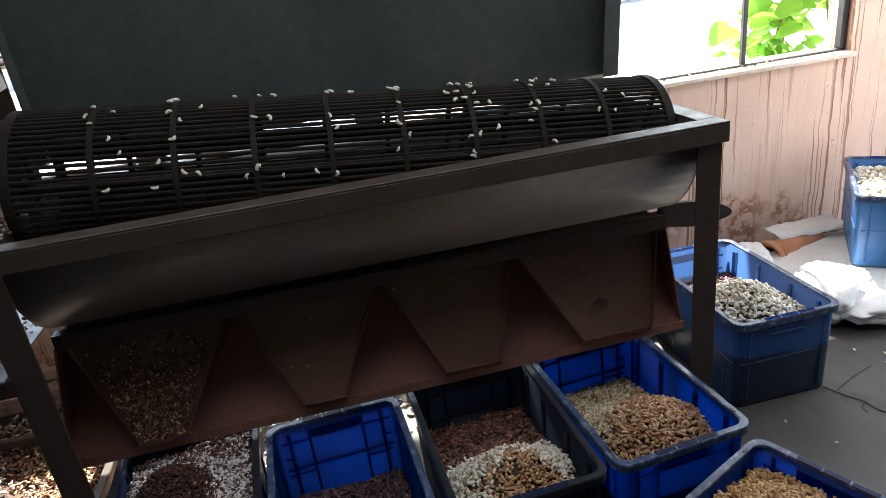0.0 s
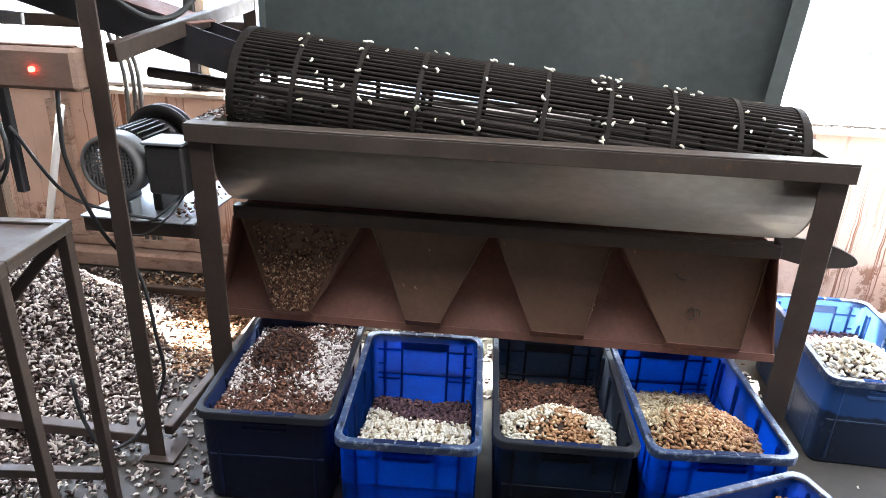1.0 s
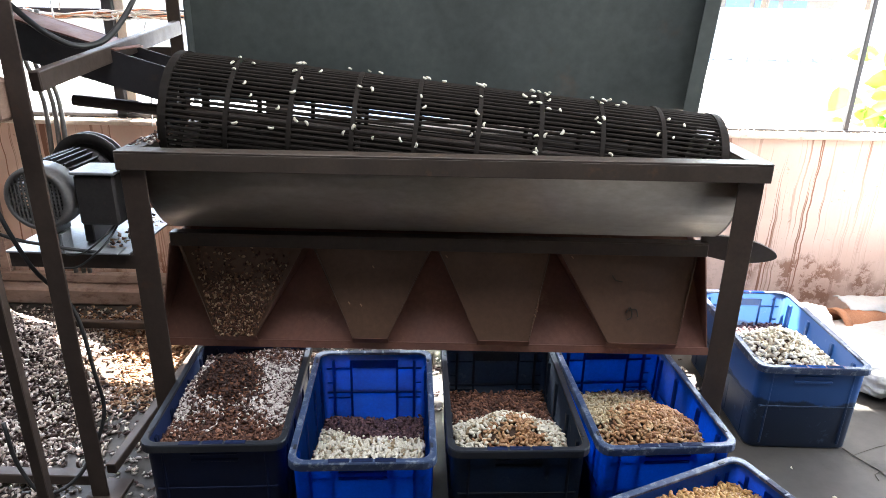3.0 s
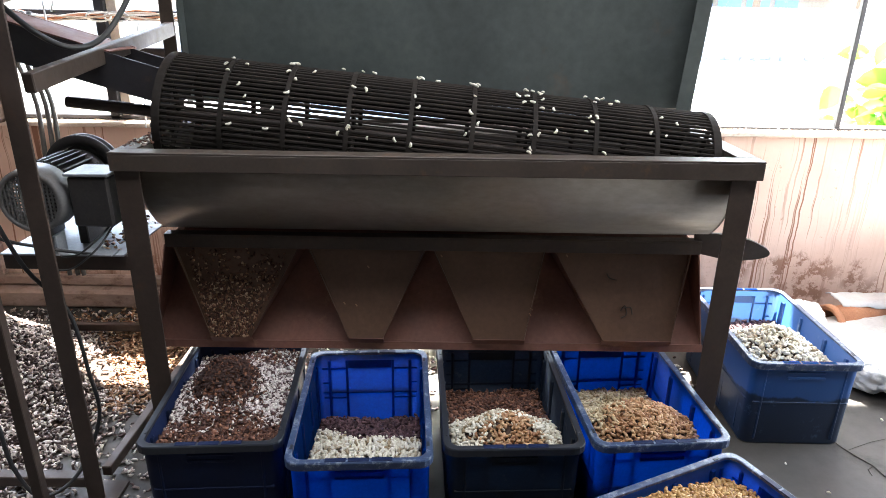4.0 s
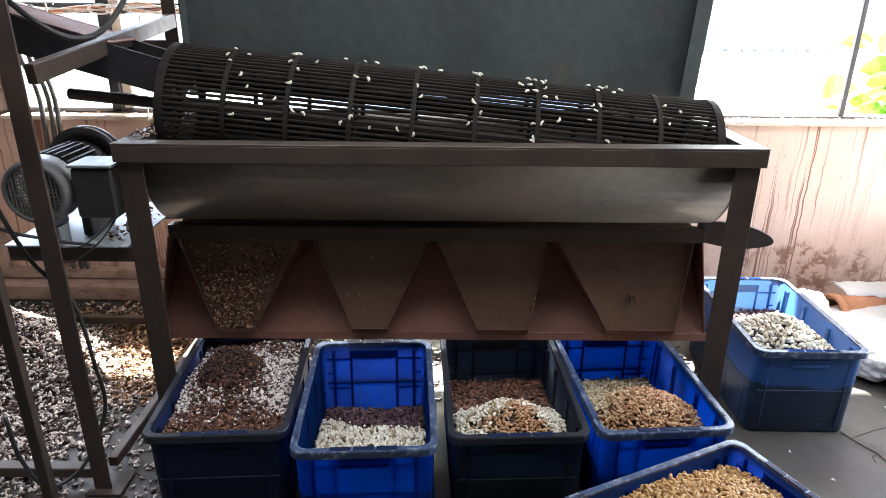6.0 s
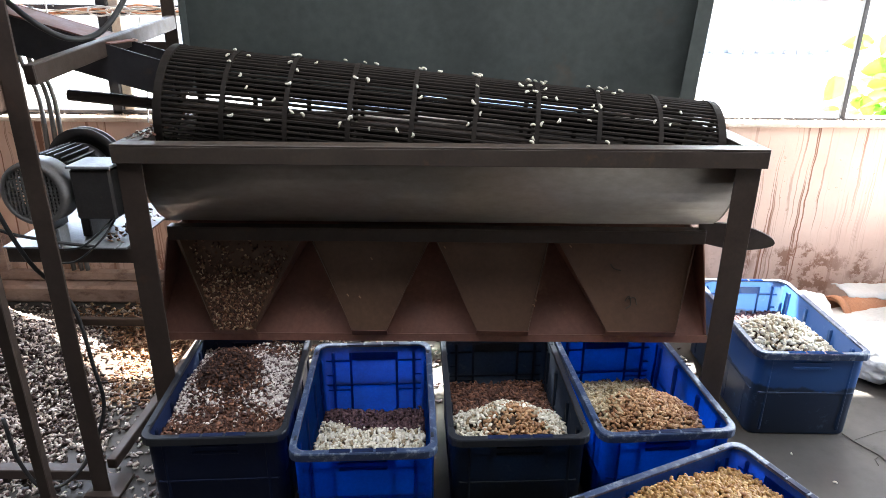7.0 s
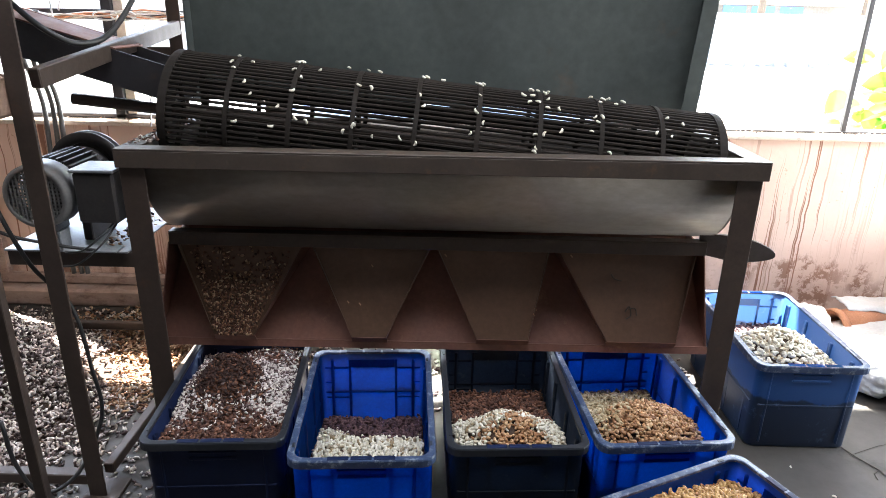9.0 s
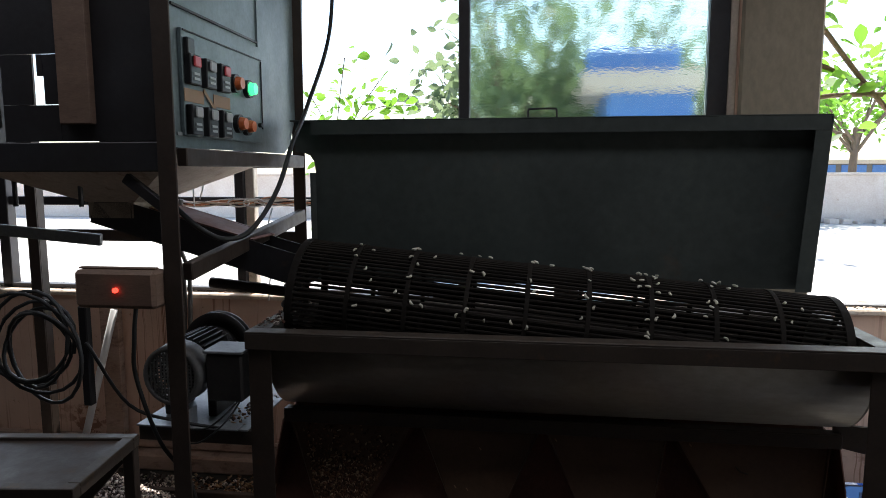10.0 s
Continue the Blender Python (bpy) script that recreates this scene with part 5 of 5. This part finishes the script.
pts = [Vector((2.37, 0.14, 0.004)), Vector((2.385, 0.10, 0.004)), Vector((2.40, 0.07, 0.004)), Vector((2.43, 0.02, 0.004)), Vector((2.435, -0.03, 0.004)), Vector((2.47, -0.08, 0.004)), Vector((2.50, -0.2, 0.004)), Vector((2.48, -0.36, 0.004))]
tube(bm, pts, 0.0022, 4)
tube(bm, [pts[3], Vector((2.40, 0.0, 0.004)), Vector((2.395, -0.03, 0.004))], 0.0016, 4)
tube(bm, [pts[1], Vector((2.43, 0.12, 0.004)), Vector((2.50, 0.15, 0.004)), Vector((2.6, 0.18, 0.004))], 0.0014, 4)
single("floor_crack", bm, CRACK, "dark branching crack in the cement floor", "crack", "", "structure")


# ---- sacks, brick and slab by the wall ----
def sack(name, loc, rz, size, seed, label):
    bm = bmesh.new()
    bmesh.ops.create_icosphere(bm, subdivisions=5, radius=1.0)
    for v in bm.verts:
        c = v.co
        r = (abs(c.x) ** 3.2 + abs(c.y) ** 3.2 + abs(c.z) ** 2.4) ** (-1 / 2.9)
        c *= r
        w = noise.noise(Vector((c.x * 2.2, c.y * 2.2, c.z * 2 + seed))) * 0.13 + abs(noise.noise(Vector((c.x * 5, c.y * 6, c.z * 5 + seed)))) * 0.12 + abs(noise.noise(Vector((c.x * 11, c.y * 12, c.z * 9 + seed)))) * 0.07 + abs(noise.noise(Vector((c.x * 22, c.y * 25, c.z * 20 + seed)))) * 0.03
        c *= 1.0 + w
        v.co = Vector((c.x * size[0], c.y * size[1], max(0.0, (c.z * 0.5 + 0.46)) * size[2]))
    ob = single(name, bm, SACKING, label, "sack", "sacks", "", True)
    ob.matrix_world = pose(*loc, 0, 0, rz)
    return ob


sack("plastic_sack", (3.02, 0.72, 0.0), 12, (0.36, 0.34, 0.115), 1.3, "crumpled white woven sack lying under a crate")
sack("plastic_sack", (2.61, 0.90, 0.0), -20, (0.09, 0.12, 0.20), 5.1, "small crumpled white sack slumped beside the crate")
sack("plastic_sack", (2.76, 0.60, 0.0), 30, (0.17, 0.13, 0.17), 8.4, "crumpled white sack end with loose folds")
# a curved roof tile on its edge, half under a white sheet
bm = bmesh.new()
arch = [(-0.085 * math.cos(a), 0.118 * math.sin(a)) for a in (math.pi * k / 14 for k in range(15))]
profile_x(bm, arch, 0.0, 0.30, 0.014)
profile_x(bm, [(y * 1.10, z * 1.10 + 0.002) for y, z in arch], -0.012, 0.022, 0.012)
tile = single("roof_tile", bm, TERRACOTTA, "curved orange clay roof tile lying by the wall", "tile", "", "", True)
tile.matrix_world = pose(2.79, 0.99, 0.004, 0, 0, 14)
bm = bmesh.new()
grid = [[Vector((x, y, 0.150 - 0.6 * max(0, abs(y - 1.09) - 0.055) + 0.012 * noise.noise(Vector((x * 14, y * 14, 2))) + 0.006 * noise.noise(Vector((x * 34, y * 34, 5)))))
         for x in (2.86 + 0.018 * i + 0.012 * noise.noise(Vector((j * 0.7, i * 0.01, 1))) for i in range(22))] for j, y in enumerate(1.01 + 0.0155 * j for j in range(11))]
top = [[bm.verts.new(p) for p in row] for row in grid]
low = [[bm.verts.new(p - Vector((0, 0, 0.004))) for p in row] for row in grid]
for j in range(10):
    for i in range(21):
        bm.faces.new((top[j][i], top[j][i + 1], top[j + 1][i + 1], top[j + 1][i]))
        bm.faces.new((low[j][i], low[j + 1][i], low[j + 1][i + 1], low[j][i + 1]))
for j in range(10):
    bm.faces.new((top[j][0], top[j + 1][0], low[j + 1][0], low[j][0]))
for i in range(21):
    bm.faces.new((top[0][i], low[0][i], low[0][i + 1], top[0][i + 1]))
single("white_sheet", bm, SACKING, "crumpled white plastic sheet draped over the clay tile", "sheet", "", "", True)


# ---- plants and things outside ----
def leaf_shape():
    v, f = [], []
    prof = [(0.0, 0.05), (0.2, 0.5), (0.45, 0.62), (0.75, 0.4), (1.0, 0.0)]
    for t, w in prof:
        v += [(-w * 0.5, t, 0.10 * w + 0.12 * t * (1 - t)), (0, t, 0.12 * t * (1 - t) - 0.02), (w * 0.5, t, 0.10 * w + 0.12 * t * (1 - t))]
    for i in range(len(prof) - 1):
        k = 3 * i
        f += [(k, k + 1, k + 4, k + 3), (k + 1, k + 2, k + 5, k + 4)]
    return np.array(v), f


LEAFS = leaf_shape()


def bush(name, stems, leaf, per, material, label, category, seed, spread=0.10, stem_r=0.008):
    """A plant: stems as tapered tubes, with leaves set along them."""
    rq = random.Random(seed)
    root = thing(name, stems[0][0], 0, label, category)
    o = Vector(stems[0][0])
    spots = []
    for pts in stems:
        line = smooth_line([Vector(p) - o for p in pts], 6)
        part("stem", tube(bmesh.new(), line, stem_r, 6), BARK, root, "", True)
        for _ in range(per):
            p = line[rq.randrange(len(line) // 4, len(line))]
            q = p + Vector((rq.gauss(0, spread), rq.gauss(0, spread), rq.gauss(0, spread)))
            spots.append((q.x, q.y, q.z, rq.uniform(0, 6.28), rq.gauss(-0.3, 0.5), rq.gauss(0, 0.6), leaf * rq.uniform(0.6, 1.25), 0))
    ob = scatter_mesh("leaves", LEAFS, spots, [material])
    ob.parent = root
    tagged(ob, "", "", "", "stuff")
    return root


bush("creeper", [[(3.75, 2.25, -0.12), (3.70, 2.2, 0.6), (3.75, 2.2, 1.3), (3.62, 2.25, 2.0)], [(4.0, 2.3, -0.1), (4.05, 2.2, 0.7), (3.95, 2.2, 1.5), (4.1, 2.3, 2.4)],
                 [(4.3, 2.3, -0.1), (4.35, 2.25, 0.8), (4.4, 2.25, 1.6)], [(3.75, 2.25, 0.3), (3.60, 2.1, 0.85), (3.55, 2.0, 1.05)]],
     0.17, 75, LEAF, "sunlit broad-leaved green creeper outside the window", "plant", 3, 0.12)
bush("climbing_branch", [[(3.3, 2.6, 1.6), (2.9, 2.6, 2.05), (2.55, 2.6, 2.5), (2.3, 2.6, 2.8)], [(3.3, 2.6, 1.6), (3.2, 2.6, 1.95), (2.75, 2.6, 2.0), (2.45, 2.6, 1.95)],
                         [(2.9, 2.6, 2.05), (2.55, 2.6, 2.2), (2.35, 2.6, 2.1)]], 0.12, 30, LEAF, "leaning branch with yellow-green leaves outside", "plant", 6, 0.10, 0.016)
fr = []
for k in range(5):
    fr.append([(-0.42 + 0.05 * k, 2.3, -0.12), (-0.45 + 0.04 * k, 2.3, 1.5), (-0.48 + 0.10 * k, 2.3, 1.85 + 0.05 * (k % 2)), (-0.55 + 0.22 * k, 2.3, 2.0 + 0.10 * ((k * 3) % 4) - 0.05 * k)])
bush("garden_shrub", fr, 0.078, 42, LEAF, "slender green shrub outside the steel window", "plant", 12, 0.06, 0.003)


def tree(loc, height, seed, label, leaf=FAR_LEAF):
    rq = random.Random(seed)
    root = thing("tree", loc, 0, label, "tree", "trees beyond the yard")
    bm = bmesh.new()
    rod(bm, (0, 0, 0), (0.1, 0, height * 0.45), 0.16, 9, 0.10)
    spots = []
    for k in range(9):
        a = rq.uniform(0, 6.28)
        s = Vector((0.1, 0, height * rq.uniform(0.3, 0.45)))
        e = Vector((math.cos(a) * height * rq.uniform(0.2, 0.38), math.sin(a) * height * 0.25, height * rq.uniform(0.5, 0.95)))
        rod(bm, s, e, 0.06, 6, 0.015)
        for _ in range(120):
            c = s.lerp(e, rq.uniform(0.45, 1.1))
            q = c + Vector((rq.gauss(0, 0.45), rq.gauss(0, 0.45), rq.gauss(0, 0.40)))
            spots.append((q.x, q.y, q.z, rq.uniform(0, 6.28), rq.gauss(0, 0.8), rq.gauss(0, 0.8), rq.uniform(0.16, 0.34), 0))
    part("trunk", bm, BARK, root)
    cr = scatter_mesh("crown", LEAFS, spots, [leaf])
    cr.parent = root
    tagged(cr, "", "", "", "stuff")


for x, y, h, s in ((0.2, 11.2, 5.4, 2), (1.3, 13.9, 5.4, 8), (2.9, 14.8, 5.0, 7), (4.6, 13.6, 5.2, 3), (15.0, 22.0, 6.6, 5)):
    tree((x, y, -0.12), h, s, "leafy green tree standing out in the yard")
tree((11.3, 21.6, -0.12), 6.8, 4, "sunlit yellow-green tree beyond the yard wall", LEAF)
shed = thing("shed", (2.6, 9.5, -0.12), 0, "blue-painted shed with a white roof edge in the yard", "shed")
part("wall", boxes(((-0.5, 0, 0), (0.85, 2.5, 2.95))), TANK, shed)
part("roof", boxes(((-0.95, -0.3, 2.952), (0.95, 2.8, 3.26)), bevel=0.02), YARD_WALL, shed)
part("tank", boxes(((-0.85, 0.3, 3.262), (0.70, 2.2, 3.72)), bevel=0.05), TANK, shed, "blue tank on the roof")
part("door", boxes(((-0.3, -0.03, 0), (0.5, -0.002, 2.0))), GREY_CRATE, shed)
van = thing("far_building", (11.5, 24.0, -0.12), 0, "low grey far building with a band of blue windows", "building")
part("wall", boxes(((-4, 0, 0), (4, 3, 1.9))), ROOF, van)
part("roof", boxes(((-4.3, -0.3, 1.9), (4.3, 3.3, 2.05))), YARD_WALL, van)
for k in range(5):
    part("window", boxes(((-2.6 + 1.05 * k, -0.03, 1.58), (-1.75 + 1.05 * k, -0.002, 1.86))), TANK, van, "blue window")
rn = random.Random(21)
rub = bmesh.new()
for k in range(90):
    x = rn.uniform(-6, 18)
    s = rn.uniform(0.08, 0.22)
    box(rub, (x, 20.1 - rn.uniform(0, 0.35), -0.12), (x + s * 1.4, 20.28, -0.12 + s * rn.uniform(0.3, 1)), 0.01)
tagged(single("rubble", rub, YARD_WALL, "loose stones along the foot of the yard wall", "rubble"), "", "", "", "stuff")

# odd cords and a bundle of wires on the window bar
rn = random.Random(33)
wires = thing("wire_bundle", (-0.60, WY + 0.02, 1.37), 0, "loose bundle of pale wires on the window bar", "wires")
for k in range(6):
    pts = [(-0.34 + 0.13 * j + rn.gauss(0, 0.01), rn.gauss(0, 0.012) - 0.02, rn.gauss(0.012, 0.012)) for j in range(7)]
    part("wire", tube(bmesh.new(), smooth_line(pts, 4), 0.004, 5), (CREAM, WHITE_PIPE, TERRACOTTA)[k % 3], wires, "", True)
for cx in (0.02, 0.10):
    pts = [(cx + 0.055 * math.cos(a), -0.03, 0.012 + 0.02 * math.sin(a)) for a in (0.7 * q for q in range(10))]
    part("loop", tube(bmesh.new(), smooth_line(pts, 3), 0.004, 5), WHITE_PIPE, wires, "", True)
for x, z0, z1 in ((-0.42, 1.36, 0.90), (-0.80, 2.0, 1.36), (-0.76, 1.9, 1.40)):
    pts = [(x + rn.gauss(0, 0.012), WY - 0.045, z0 + (z1 - z0) * q / 5) for q in range(6)]
    single("cord", tube(bmesh.new(), smooth_line(pts, 4), 0.004, 5), WHITE_PIPE, "thin white cord hanging at the window", "cord", "cords", "", True)
for x in (-0.93, -0.89, -0.86):
    pts = [(x, WY - 0.05, 1.40), (x - 0.02, WY - 0.06, 1.2), (x + 0.03, WY - 0.06, 1.0), (x + 0.01, WY - 0.05, 0.60), (x + 0.02, WY - 0.05, 0.16)]
    single("wall_conduit", tube(bmesh.new(), smooth_line(pts, 5), 0.011, 7), COWL, "grey conduit running down the wall", "conduit", "conduits", "", True)
# grit and crumbs along the sills
spots = []
for _ in range(300):
    x = rn.choice([rn.uniform(-1.6, 0.4), rn.uniform(2.1, 3.1)])
    spots.append((x, rn.uniform(WY - 0.025, WY + 0.05), 0.925, rn.uniform(0, 6.28), rn.gauss(0, 0.3), rn.gauss(0, 0.3), rn.uniform(0.25, 0.75), 0 if rn.random() < 0.4 else 1))
tagged(scatter_mesh("sill_grit", FLAKE, spots, [GOLD_SHELLS, SHELLS]), "husk crumbs and grit lying along the sill", "grit", "", "stuff")
# tangled scraps on the motor's plate
spots = [(rn.gauss(-0.045, 0.02), rn.uniform(0.02, 0.30), 0.747 + rn.uniform(0, 0.03), rn.uniform(0, 6.28), rn.gauss(0, 0.5), rn.gauss(0, 0.5), rn.uniform(0.4, 0.9), rn.choice([0, 1])) for _ in range(90)]
tagged(scatter_mesh("plate_scraps", FLAKE, spots, [GOLD_SHELLS, SHELLS]), "husk scraps caught on the motor plate", "husks", "", "stuff")
